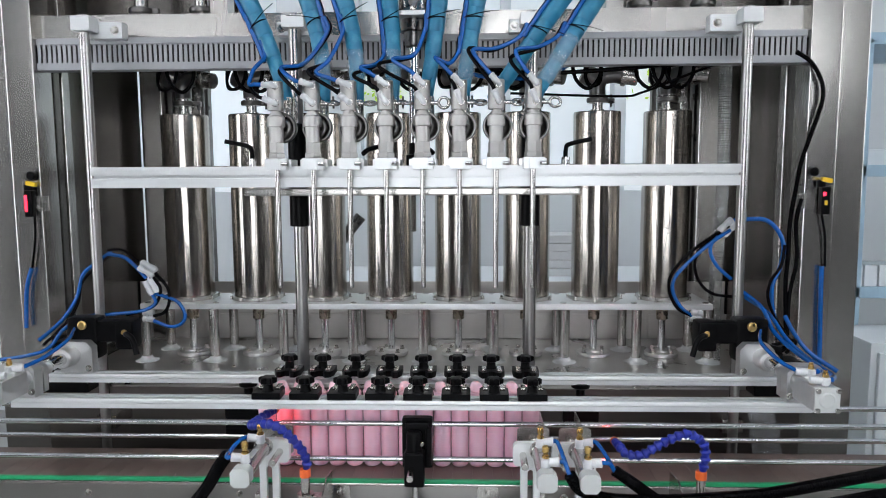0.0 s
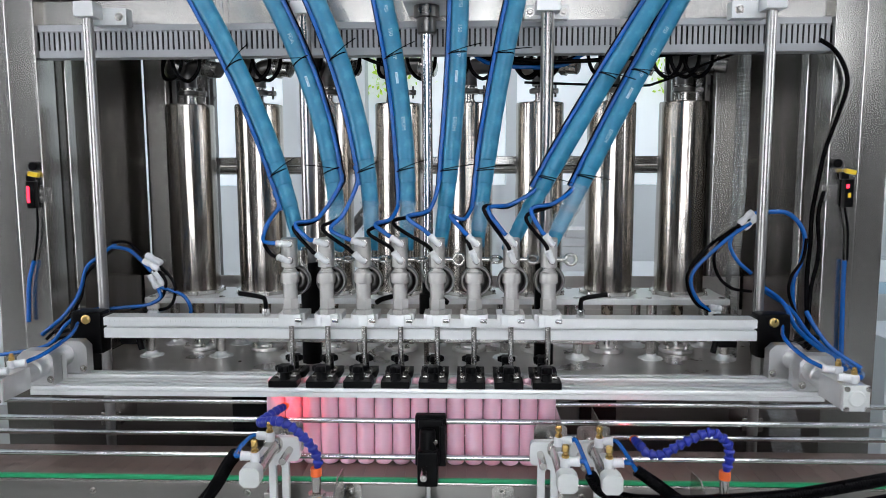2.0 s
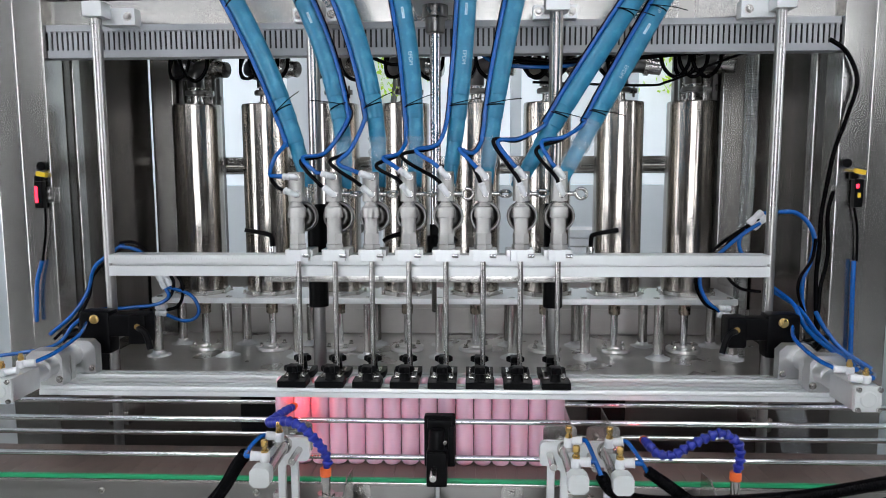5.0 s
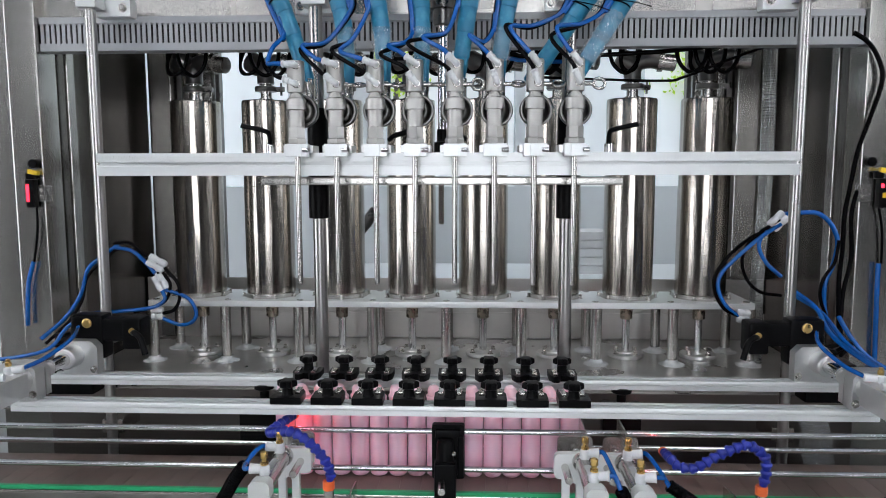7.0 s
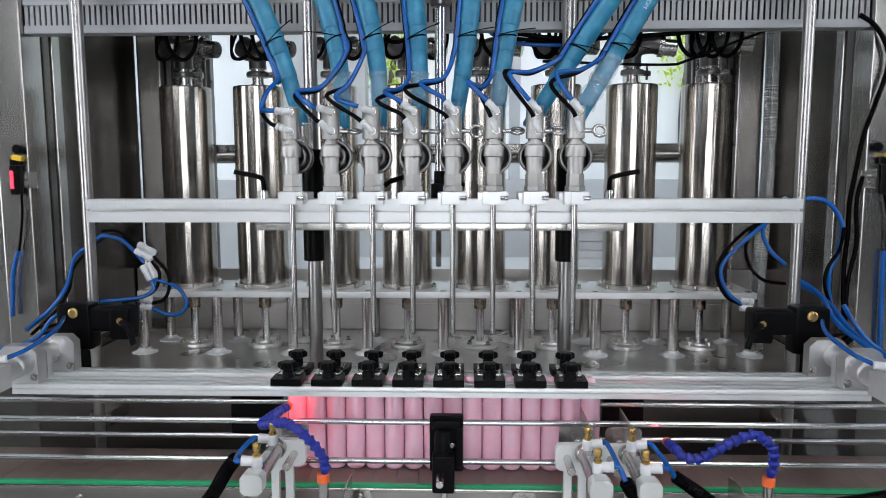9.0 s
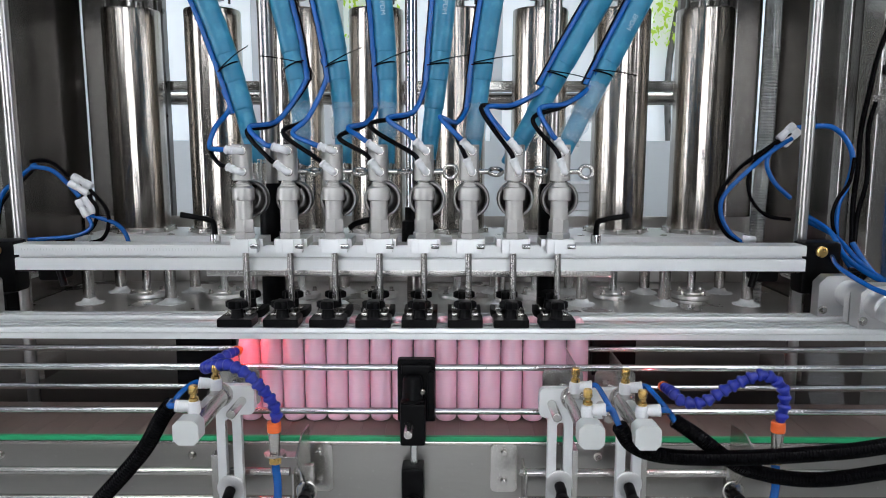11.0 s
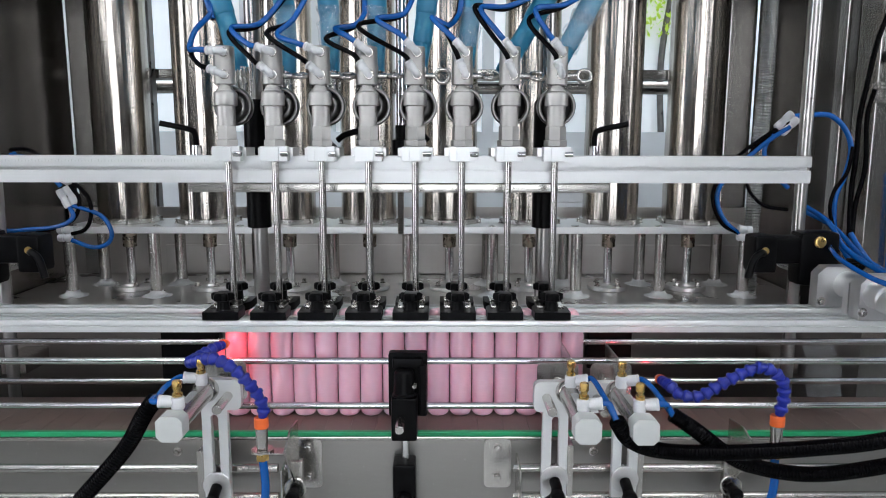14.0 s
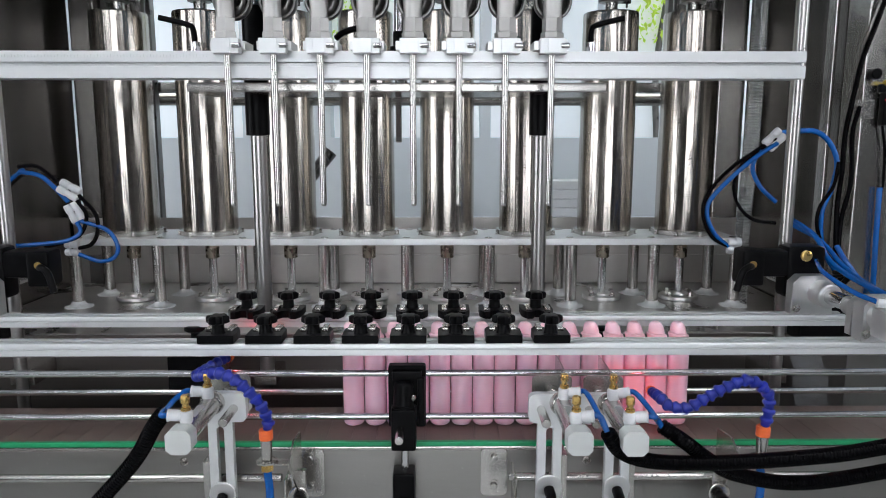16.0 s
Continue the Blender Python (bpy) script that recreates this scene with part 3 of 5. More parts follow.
# ---- bottles ----
def bottle():
    e = thing("bottle", 0, 0, ZB, "slim pale pink plastic bottle standing on the belt", "bottle", "row of bottles")
    R = 0.0168
    prof = [(0.0, R * 0.62), (0.0012, R * 0.8), (0.004, R * 0.95), (0.009, R), (0.118, R), (0.126, R * 0.985), (0.132, R * 0.93), (0.136, R * 0.84)]
    part("body", lathe(B(), (0, 0, 0), (0, 0, 1), prof, 36), PINK, e)
    bm = lathe(B(), (0, 0, 0.1355), (0, 0, 1), [(0, R * 0.86), (0.002, R * 0.90), (0.010, R * 0.92), (0.0125, R * 0.97), (0.0145, R * 0.93), (0.0155, R * 0.76), (0.021, R * 0.74), (0.027, R * 0.66), (0.0310, R * 0.50), (0.0325, R * 0.30)], 28)
    for v in bm.verts:
        h = v.co.z - 0.1355
        v.co.x -= h * 0.10
        v.co.z -= max(0, v.co.x) * 0.30 * min(1, h / 0.02)
    part("neck", bm, PINKCAP, e)
    return e


BOTTLES = []


def bottles():
    b = bottle()
    BOTTLES.append(b)
    for k in range(1, 16):
        BOTTLES.append(copy_thing(b, pose(0, 0, ZB, 0, 0, 37 * k % 20 - 10)))


# ---- nozzle carriage ----
NX = [-0.2595 + 0.0692 * i for i in range(8)]
CARRIAGE = []


def slot_profile(w, h):
    """Outline in y and z of a grooved aluminium extrusion; front face at y 0."""
    return [(0, 0), (w, 0), (w, h), (0, h), (0, h * 0.60), (0.013, h * 0.60), (0.013, h * 0.47), (0.0012, h * 0.47), (0.0012, h * 0.44), (0, h * 0.43)]


def valve(parent):
    v = part("filling_valve", lathe(B(), (0, 0, 0.0408), (0, 0, 1), [(0, 0.0134), (0.0285, 0.0136), (0.029, 0.0160), (0.030, 0.0170), (0.046, 0.0170), (0.049, 0.0150), (0.0502, 0.0125), (0.0525, 0.0125), (0.053, 0.0105), (0.0560, 0.0105), (0.0565, 0.008), (0.0605, 0.008)], 26), VALVE, parent)
    part("hex_nut", lathe(B(), (0, 0, 0.0110), (0, 0, 1), [(0, 0.0160), (0.001, 0.0172), (0.0088, 0.0172), (0.0098, 0.0158)], 6), VALVE, v)
    part("upper_hex", lathe(B(), (0, 0, 0.0206), (0, 0, 1), [(0, 0.0145), (0.002, 0.0152), (0.0190, 0.0152), (0.0206, 0.0138)], 6), VALVE, v)
    part("actuator", lathe(B(), (0, 0, 0.0997), (0, 0, 1), [(0, 0.0142), (0.001, 0.0153), (0.0400, 0.0153), (0.0404, 0.0149), (0.0412, 0.0149), (0.0416, 0.0153), (0.0530, 0.0153), (0.0543, 0.0138)], 30), VALVE, v)
    bm = B()
    ring_prof = [(0.0, 0.0275), (0.002, 0.0290), (0.012, 0.0290), (0.014, 0.0275), (0.014, 0.0250), (0.012, 0.0232), (0.002, 0.0232), (0.0, 0.0250), (0.0, 0.0275)]
    rings(bm, [(Vector((0.004, 0.034 - d, 0.070)), Vector((1, 0, 0)), Vector((0, 0, 1)), r) for d, r in ring_prof], 32, False)
    bmesh.ops.remove_doubles(bm, verts=bm.verts[:], dist=1e-6)
    bmesh.ops.recalc_face_normals(bm, faces=bm.faces[:])
    part("ring_flange", bm, RINGM, v)
    part("flange_face", lathe(B(), (0.004, 0.036, 0.070), (0, -1, 0), [(0, 0.0233), (0.006, 0.0230), (0.009, 0.018), (0.012, 0.013)], 28), DARKST, v)
    part("elbow", tube(B(), [(0.0, 0.004, 0.066), (0.004, 0.025, 0.070), (0.008, 0.045, 0.075), (0.007, 0.058, 0.10), (0.007, 0.06, 0.13)], 0.0135, 16), STEEL, v)
    part("nozzle_tube", lathe(B(), (0, 0, -0.238), (0, 0, 1), [(0, 0.003), (0.004, 0.0046), (0.22, 0.0052), (0.256, 0.0052)], 20), NOZZ, v)
    cb = part("clamp_block", box(B(), -0.019, 0.021, -0.014, 0.004, -0.011, 0.011, 0.001), ALU, v)
    part("clamp_cap", box(B(), -0.008, 0.009, -0.0175, -0.0142, -0.0105, 0.0105, 0.0008), ALU, cb)
    part("clamp_screw", rod(B(), (0.012, -0.0145, 0.0), (0.024, -0.0165, 0.0), 0.004, 14), CHROME, cb)
    part("clamp_foot", box(B(), -0.026, 0.026, 0.004, 0.055, -0.004, 0.009, 0.001), ALUM, cb)
    return v


# rise of the upper and lower elbow fitting of each valve, degrees
ELBOW = ((4, 22), (18, 38), (20, 40), (36, 52), (45, 54), (45, 66), (48, 66), (50, 66))
# turning points of the blue and the black tube of each valve, and a point on the way up, in x and z from the valve
TURN = (((-0.049, 0.151), (-0.047, 0.145), (-0.045, 0.180)), ((-0.056, 0.180), (-0.060, 0.174), (-0.017, 0.191)),
        ((-0.060, 0.171), (-0.075, 0.172), (-0.038, 0.198)), ((-0.045, 0.179), (-0.059, 0.165), (-0.019, 0.188)),
        ((-0.054, 0.193), (-0.081, 0.183), (-0.015, 0.205)), ((-0.044, 0.195), (-0.025, 0.179), (-0.019, 0.226)),
        ((-0.043, 0.208), (-0.052, 0.209), (-0.003, 0.225)), ((-0.033, 0.207), (-0.043, 0.192), (0.009, 0.230)))
PORT = (0.1445, 0.113)


def push_fitting(parent):
    """An elbow on a front port at the origin; its arm reaches toward -x."""
    el = tube(B(), [(0, -0.002, 0), (0, -0.007, 0), (-0.0012, -0.0105, 0), (-0.0045, -0.012, 0), (-0.008, -0.012, 0)], 0.0064, 14)
    lathe(el, (-0.006, -0.012, 0), (-1, 0, 0), [(0, 0.0064), (0.007, 0.0062), (0.0075, 0.0075), (0.0125, 0.0075), (0.013, 0.0065), (0.0165, 0.0065), (0.017, 0.0080), (0.0195, 0.0080), (0.0205, 0.0066), (0.022, 0.005)], 16)
    f = part("push_fitting", el, WHITEP, parent, "white plastic push-in elbow fitting")
    part("port_nut", lathe(B(), (0, 0.0005, 0), (0, -1, 0), [(0, 0.0080), (0.0005, 0.0084), (0.0030, 0.0084), (0.0036, 0.0074)], 12), STEEL, f)
    return f


def carriage():
    e = thing("nozzle_carriage", 0, 0, ZUP, "aluminium lifting beam carrying eight filling valves and long nozzles", "nozzle carriage")
    CARRIAGE.append(e)
    bm = prism_x(B(), [(0.022 + y, -0.044 + z) for y, z in slot_profile(0.04, 0.0405)], -0.6345, 0.6195)
    part("beam", bm, ALU, e, "pale anodised aluminium extrusion with a long groove")
    part("lift_plate", box(B(), -0.345, 0.325, 0.063, 0.21, -0.062, -0.047, 0.003), STEEL, e)
    for s in (-1, 1):
        x = LX + s * 0.2465
        part("sleeve", lathe(B(), (x + 0.002, 0.165, -0.130), (0, 0, 1), [(0, 0.018), (0.001, 0.0205), (0.075, 0.0205), (0.212, 0.0205), (0.217, 0.018)], 26), BLACK, e, "black plastic sliding sleeve")
        hd = part("clamp_lever", tube(B(), [(LX + s * 0.305, 0.04, 0.002), (LX + s * 0.305, 0.035, 0.028), (LX + s * 0.312, 0.03, 0.036), (LX + s * 0.352, 0.02, 0.045)], 0.0045, 10), BLACK, e, "black plastic clamping lever")
        part("lever_bolt", rod(B(), (LX + s * 0.305, 0.04, -0.004), (LX + s * 0.305, 0.04, 0.012), 0.008), CHROME, hd)
    for x, d in ((-0.105, -0.04), (0.035, 0.03)):
        part("small_lever", tube(B(), [(x, 0.06, 0.02), (x - d * 0.3, 0.055, 0.028), (x - d, 0.05, 0.036)], 0.005, 10), BLACK, e)
    part("lift_piston", rod(B(), (LX + 0.005, 0.165, -0.045), (LX + 0.005, 0.165, 0.75), 0.011, 20), CHROME, e)
    prof = [(0, 0.004)] + [(0.002 + 0.002 * k, 0.0062 - 0.0014 * (k % 2)) for k in range(40)]
    part("threaded_end", lathe(B(), (LX + 0.0005, 0.165, -0.142), (0, 0, 1), prof, 14), STEEL, e, "bare threaded steel rod end")
    part("piston_nut", lathe(B(), (LX + 0.005, 0.165, -0.03), (0, 0, 1), [(0, 0.019), (0.05, 0.019), (0.052, 0.013), (0.075, 0.013)], 20), BLACK, e)
    v = valve(e)
    v.location.x = NX[0]
    valves = [v] + [again(v, e, pose(NX[i], 0, 0)) for i in range(1, 8)]
    f0 = None
    for i in range(8):
        for k in range(2):
            m = pose(0.004, -0.0145, PORT[k], 0, ELBOW[i][k], 0) @ Matrix.Scale(0.82, 4)
            if f0 is None:
                f0 = push_fitting(valves[0])
                f0.matrix_basis = m
            else:
                again(f0, valves[i], m)
    for i in range(8):
        if i in (0,):
            continue
        # eye bolts that stick out sideways between the actuators
        x = NX[i] + 0.0145
        bm = rod(B(), (x, 0.004, 0.113), (x + 0.016, 0.004, 0.113), 0.004, 12)
        tip = radians((0, 74, 68, 78, 10, 62, 55, 25)[i])
        q = [(x + 0.026 + 0.010 * math.cos(radians(k * 30)), 0.004 + 0.010 * math.sin(tip) * math.sin(radians(k * 30)), 0.113 + 0.010 * math.cos(tip) * math.sin(radians(k * 30))) for k in range(13)]
        tube(bm, q, 0.0032, 8, 2)
        part("eye_bolt", bm, STEEL, e)
    # air tubes from the fittings round to the hoses, along which they are tied
    for i in range(8):
        up = [p - Vector((0, 0, 0.40)) for p in hose_line(i, 0.40)]
        k0 = tie_start(i)
        sd, R = hose_side(i), hose_radius(k0)
        for k, (mt, r, off, lab) in enumerate(((TUBEB, 0.0040, (sd * (R + 0.0008), -0.011, 0), "blue pneumatic tube"), (RUBBER, 0.0036, (sd * (R + 0.0035), -0.003, 0), "black pneumatic tube"))):
            a, (tx, tz), (mx, mz) = radians(ELBOW[i][k]), TURN[i][k], TURN[i][2]
            p0 = Vector((NX[i] + 0.004 - 0.021 * math.cos(a), -0.0243, PORT[k] + 0.021 * math.sin(a)))
            p1 = p0 + Vector((-math.cos(a), 0.05, math.sin(a))) * 0.014
            tip = Vector((NX[i] + tx, 0.0, tz))
            mid = Vector((NX[i] + mx - 0.003 * k, 0.020, min(mz, up[k0].z - 0.025) - 0.004 * k))
            pts = [p0, p1, tip, mid, up[k0] + Vector(off), up[k0].lerp(up[k0 + 1], 0.7) + Vector(off)]
            part("air_tube", tube(B(), pts, r, 10), mt, e, lab)
    # measuring tape along the upper band of the beam
    bm = box(B(), -0.625, -0.285, 0.0213, 0.0219, -0.0125, -0.0065)
    part("scale_tape", bm, ALU, e, "pale printed measuring tape")
    bm = B()
    for k in range(66):
        box(bm, -0.622 + 0.005 * k, -0.6213 + 0.005 * k, 0.0208, 0.0212, -0.0125, -0.0085 if k % 2 == 0 else -0.0105)
    part("scale_mark", bm, GREYCAP, e)


# ---- product hoses ----
PRINT = mat("pale_print", (0.34, 0.50, 0.60), 0.5, 0, 0.3, 300)

HOSES = []
# offsets across the line: where each hose starts, two points that shape it, and its far anchor
HBEND = ((0.007, -0.087, -0.47, -0.853), (0.010, 0.019, -0.418, -0.838), (0.007, 0.025, -0.358, -0.737), (0.007, 0.023, -0.166, -0.358),
         (0.003, 0.068, 0.040, -0.003), (0.006, 0.034, 0.201, 0.363), (-0.003, 0.236, 0.595, 0.897), (0.005, 0.223, 0.506, 0.769))
HY = (0.05, 0.075, 0.05, 0.075, 0.05, 0.05, 0.045, 0.06)
HN, HS = 19, 0.044
HTOP = 1.8


def hose_curve(i, z, u):
    """A hose rises from its valve, whose carriage is at height z, toward an anchor far above."""
    dx, c1, c2, q = HBEND[i]
    x = 3 * u * (1 - u) ** 2 * c1 + 3 * u * u * (1 - u) * c2 + u ** 3 * q
    y = 0.06 + (HY[i] - 0.045) * min(1, u * 4)
    return Vector((NX[i] + dx + x, y, z + 0.125 + u * (HTOP - z - 0.125)))


def hose_line(i, z):
    """Points along a hose at even steps of its length; past its top it runs straight on."""
    q = [hose_curve(i, z, u / 60) for u in range(61)]
    out, left = [q[0]], HS
    for a, b in zip(q, q[1:]):
        d = (b - a).length
        while d >= left:
            a = a.lerp(b, left / d)
            d = (b - a).length
            out.append(a)
            left = HS
        left -= d
    way = (q[-1] - q[-2]).normalized()
    while len(out) < HN + 1:
        out.append(out[-1] + way * HS)
    return out


def hose_radius(k):
    return (0.0138, 0.0148, 0.0160, 0.0170, 0.0178)[min(k, 4)]


def hose_side(i):
    """The side of the hose along which its air tubes are tied."""
    return 1 if i == 1 else -1


def tie_start(i):
    """The segment from which the air tubes run along the hose."""
    return 2 if i in (0, 3, 5) else 3


def hose_pose(line, k):
    a, b = line[k], line[k + 1]
    d = (b - a).normalized()
    x = Vector((1, 0, 0))
    x = (x - d * x.dot(d)).normalized()
    return Matrix.Translation((a + b) / 2) @ Matrix((x, d.cross(x), d)).transposed().to_4x4()


def lettering(words, parent, R):
    c = bpy.data.curves.new("lettering", "FONT")
    c.body, c.size, c.align_x, c.align_y, c.extrude = words, 0.0105, "CENTER", "CENTER", 0.0001
    tmp = new("lettering", c)
    me = bpy.data.meshes.new_from_object(tmp)
    bpy.data.objects.remove(tmp)
    me.materials.append(PRINT)
    ob = new("lettering", me)
    ob.parent = parent
    # runs down the hose on the side toward the viewer
    ob.matrix_basis = Matrix.Translation((0.002, -R - 0.0004, 0)) @ Matrix(((0, 1, 0), (0, 0, -1), (-1, 0, 0))).to_4x4()


def hoses():
    for i in range(8):
        e = thing("product_hose", 0, 0, 0, "thick blue rubber product hose with air tubes tied along it", "hose", "product hoses")
        segs = []
        for k in range(HN):
            L = HS * 0.5 + 0.005
            R = hose_radius(k)
            s = part("hose_segment", lathe(B(), (0, 0, -L), (0, 0, 1), [(0, R * 0.8), (0.003, R * 0.97), (0.006, R), (2 * L - 0.006, R), (2 * L - 0.003, R * 0.97), (2 * L, R * 0.8)], 20), HOSE, e)
            sd = hose_side(i)
            if k >= tie_start(i):
                part("air_tube", rod(B(), (sd * (R + 0.0008), -0.011, -L), (sd * (R + 0.0008), -0.011, L), 0.0041, 10), TUBEB, s)
                part("air_tube", rod(B(), (sd * (R + 0.0035), -0.003, -L), (sd * (R + 0.0035), -0.003, L), 0.0037, 9), RUBBER, s)
            if k in (3, 8):
                bm = B()
                q = [((R + 0.0015) * math.cos(a) + sd * 0.003, (R + 0.0022) * math.sin(a) - 0.002, 0.004 * math.cos(a)) for a in (radians(30 * j) for j in range(13))]
                tube(bm, q, 0.0013, 6, 2)
                tube(bm, [(sd * 0.016, -0.012, 0), (-sd * 0.02, -0.03, 0.01), (-sd * 0.045, -0.034, 0.016)], 0.0009, 5, 3)
                part("cable_tie", bm, RUBBER, s, "black cable tie with a loose tail")
            if (i, k) in ((1, 1), (2, 1), (3, 1), (5, 1), (7, 1), (7, 2)):
                bm = lathe(B(), (0, 0, -L * 1.05), (0, 0, 1), [(0, R + 0.002), (L * 0.35, R + 0.0036), (L * 0.7, R + 0.0022), (L * 1.1, R + 0.0040), (L * 1.5, R + 0.0014), (2.1 * L, R + 0.0045)], 22)
                rd = random.Random(i * 9 + k)
                for vtx in bm.verts:
                    vtx.co += Vector((rd.uniform(-1, 1), rd.uniform(-1, 1), rd.uniform(-1, 1))) * 0.0026
                part("film_wrap", bm, WRAP, s, "crinkled clear plastic film", 14)
            words = {5: "EPDM", 8: "WP", 9: "150", 10: "PSI", 12: "FDA"}.get(k) if i in (3, 4, 7) else ("FDA" if (i, k) in ((1, 9), (6, 12)) else None)
            if words:
                lettering(words, s, R)
            elif k in (7, 14) and i in (1, 3, 4, 7):
                part("print_bar", box(B(), -0.0025, 0.0025, -R - 0.0006, -R + 0.0004, -L * 0.4, L * 0.4), PRINT, s, "worn pale printed mark")
            segs.append(s)
        HOSES.append(segs)


# ---- neck clamp rails ----
RAILS = []


def star_knob(z):
    """A six-lobed hand knob on a stem, one moulded piece."""
    bm = B()
    rs = []
    for h, r, lobe in ((0, 0.0108, 0), (0.005, 0.0092, 0), (0.0140, 0.0088, 0), (0.0150, 0.0125, 0.16), (0.0165, 0.0142, 0.22), (0.0245, 0.0142, 0.22), (0.0265, 0.0122, 0.16), (0.0270, 0.006, 0)):
        rs.append([bm.verts.new((r * (1 + lobe * math.cos(6 * a)) * math.cos(a), r * (1 + lobe * math.cos(6 * a)) * math.sin(a), z + h)) for a in (2 * math.pi * k / 36 for k in range(36))])
    for a, b in zip(rs, rs[1:]):
        for k in range(36):
            bm.faces.new((a[k], a[(k + 1) % 36], b[(k + 1) % 36], b[k]))
    bm.faces.new(rs[0][::-1])
    bm.faces.new(rs[-1])
    return bm


def neck_clamp(parent, s):
    """s 1: jaw reaches away from the viewer (near rail); -1: toward."""
    w = 0.0262
    j = part("neck_clamp", B_jaw(w, s), BLACK, parent, "black plastic neck jaw with a star knob")
    part("star_knob", star_knob(0.0115), BLACK, j)
    for sx in (-1, 1):
        part("jaw_lip", box(B(), sx * 0.0155 - 0.0045, sx * 0.0155 + 0.0045, min(s * 0.004, s * 0.03), max(s * 0.004, s * 0.03), 0.012, 0.017, 0.001), STEEL, j)
    return j


def B_jaw(w, s):
    bm = B()
    pts = [(-w, -0.017), (w, -0.017), (w, 0.02), (w * 0.7, 0.036), (0.010, 0.036), (0.005, 0.026), (-0.005, 0.026), (-0.010, 0.036), (-w * 0.7, 0.036), (-w, 0.02)]
    a = [bm.verts.new((x, y * s, 0)) for x, y in pts]
    b = [bm.verts.new((x, y * s, 0.0118)) for x, y in pts]
    bm.faces.new(a)
    bm.faces.new(b)
    for k in range(len(a)):
        i = (k + 1) % len(a)
        bm.faces.new((a[k], a[i], b[i], b[k]))
    bmesh.ops.recalc_face_normals(bm, faces=bm.faces[:])
    return bm


def clamp_rail(name, y0, s, x0, x1, label):
    e = thing(name, 0, y0, 0.150, label, "clamp rail")
    bm = prism_x(B(), [(0, -0.018), (0.03, -0.018), (0.03, 0), (0.0195, 0), (0.0195, -0.009), (0.0105, -0.009), (0.0105, 0), (0.002, 0), (0, -0.002), (0, -0.0075), (0.002, -0.0085), (0, -0.0095)], x0, x1)
    part("profile", bm, ALU, e, "pale anodised aluminium extrusion")
    first = neck_clamp(e, s)
    first.location = (NX[0] - 0.006, 0.015, 0.0005)
    for k in range(1, 8):
        again(first, e, pose(NX[k] - 0.006 + (0.0), 0.015, 0.0005))
    for xx in (x0, x1):
        sg = -1 if xx < 0 else 1
        xc = LX + sg * 0.706
        xb = LX + sg * (0.715 if s > 0 else 0.694)
        # end plate that slides on the cross shaft
        br = part("end_bracket", prism_hole(xb - 0.034, xb + 0.034, 0.0008, 0.066, 0.0 if s > 0 else 0.004, 0.026), ALUM, e)
        part("bearing", lathe(B(), (xc, 0.014, 0.038), (0, -1, 0), [(0, 0.0205), (0.001, 0.0215), (0.04, 0.0205), (0.042, 0.019), (0.044, 0.0165)], 26), ALUM, br)
        if s > 0:
            part("back_plate", prism_hole(xb - 0.030, xb + 0.030, 0.0008, 0.060, 0.036, 0.050), ALUM, br)
        part("grip_screw", hexbolt(B(), (xb - sg * 0.028, 0.0, 0.012), (0, -1, 0), 0.0045, 0.005), STEEL, br)
    RAILS.append((e, y0, s))
    return e


def prism_hole(x0, x1, z0, z1, y0, y1):
    """An upright plate with two clipped upper corners."""
    c = 0.012
    return plate_xz(B(), [(x0, z0), (x1, z0), (x1, z1 - c), (x1 - c, z1), (x0 + c, z1), (x0, z1 - c)], y0, y1)


# ---- all keyed movement ----
def motions():
    walk(CARRIAGE[0], [(t, pose(0, 0, lift(t))) for t in LIFT_T])
    for i, segs in enumerate(HOSES):
        lines = [(t, hose_line(i, lift(t))) for t in LIFT_T]
        for k, s in enumerate(segs):
            walk(s, [(t, hose_pose(line, k)) for t, line in lines])
    for e, y0, s in RAILS:
        walk(e, [(t, pose(0, y0 - s * OPEN[s] * grip(t), 0.150)) for t in GRIP_T])
    for k, b in enumerate(BOTTLES):
        x0 = NX[0] + PITCH * k
        walk(b, [(t, pose(x0 + feed(t), 0, ZB, 0, 0, 37 * k % 20 - 10)) for t in FEED_T])


OPEN = {1: 0.050, -1: 0.035}

room()
sheets()
filling_machine()
deck()
dosing_station()
for sx in (-1, 1):
    column(LX + sx * 0.683)
    guide_rod(LX + sx * 0.2465)
bottles()
carriage()
hoses()
clamp_rail("near_clamp_rail", -0.052, 1, LX - 0.728, LX + 0.728, "aluminium clamp rail with eight black neck jaws before the bottles")
clamp_rail("far_clamp_rail", 0.022, -1, LX - 0.752, LX + 0.752, "aluminium clamp rail with eight black neck jaws, behind the bottles")
for ry, rz in ((-0.05, 0.088), (-0.05, 0.019), (0.05, 0.088), (0.05, 0.022)):
    guide_rail(ry, rz)
conveyor()
duct()


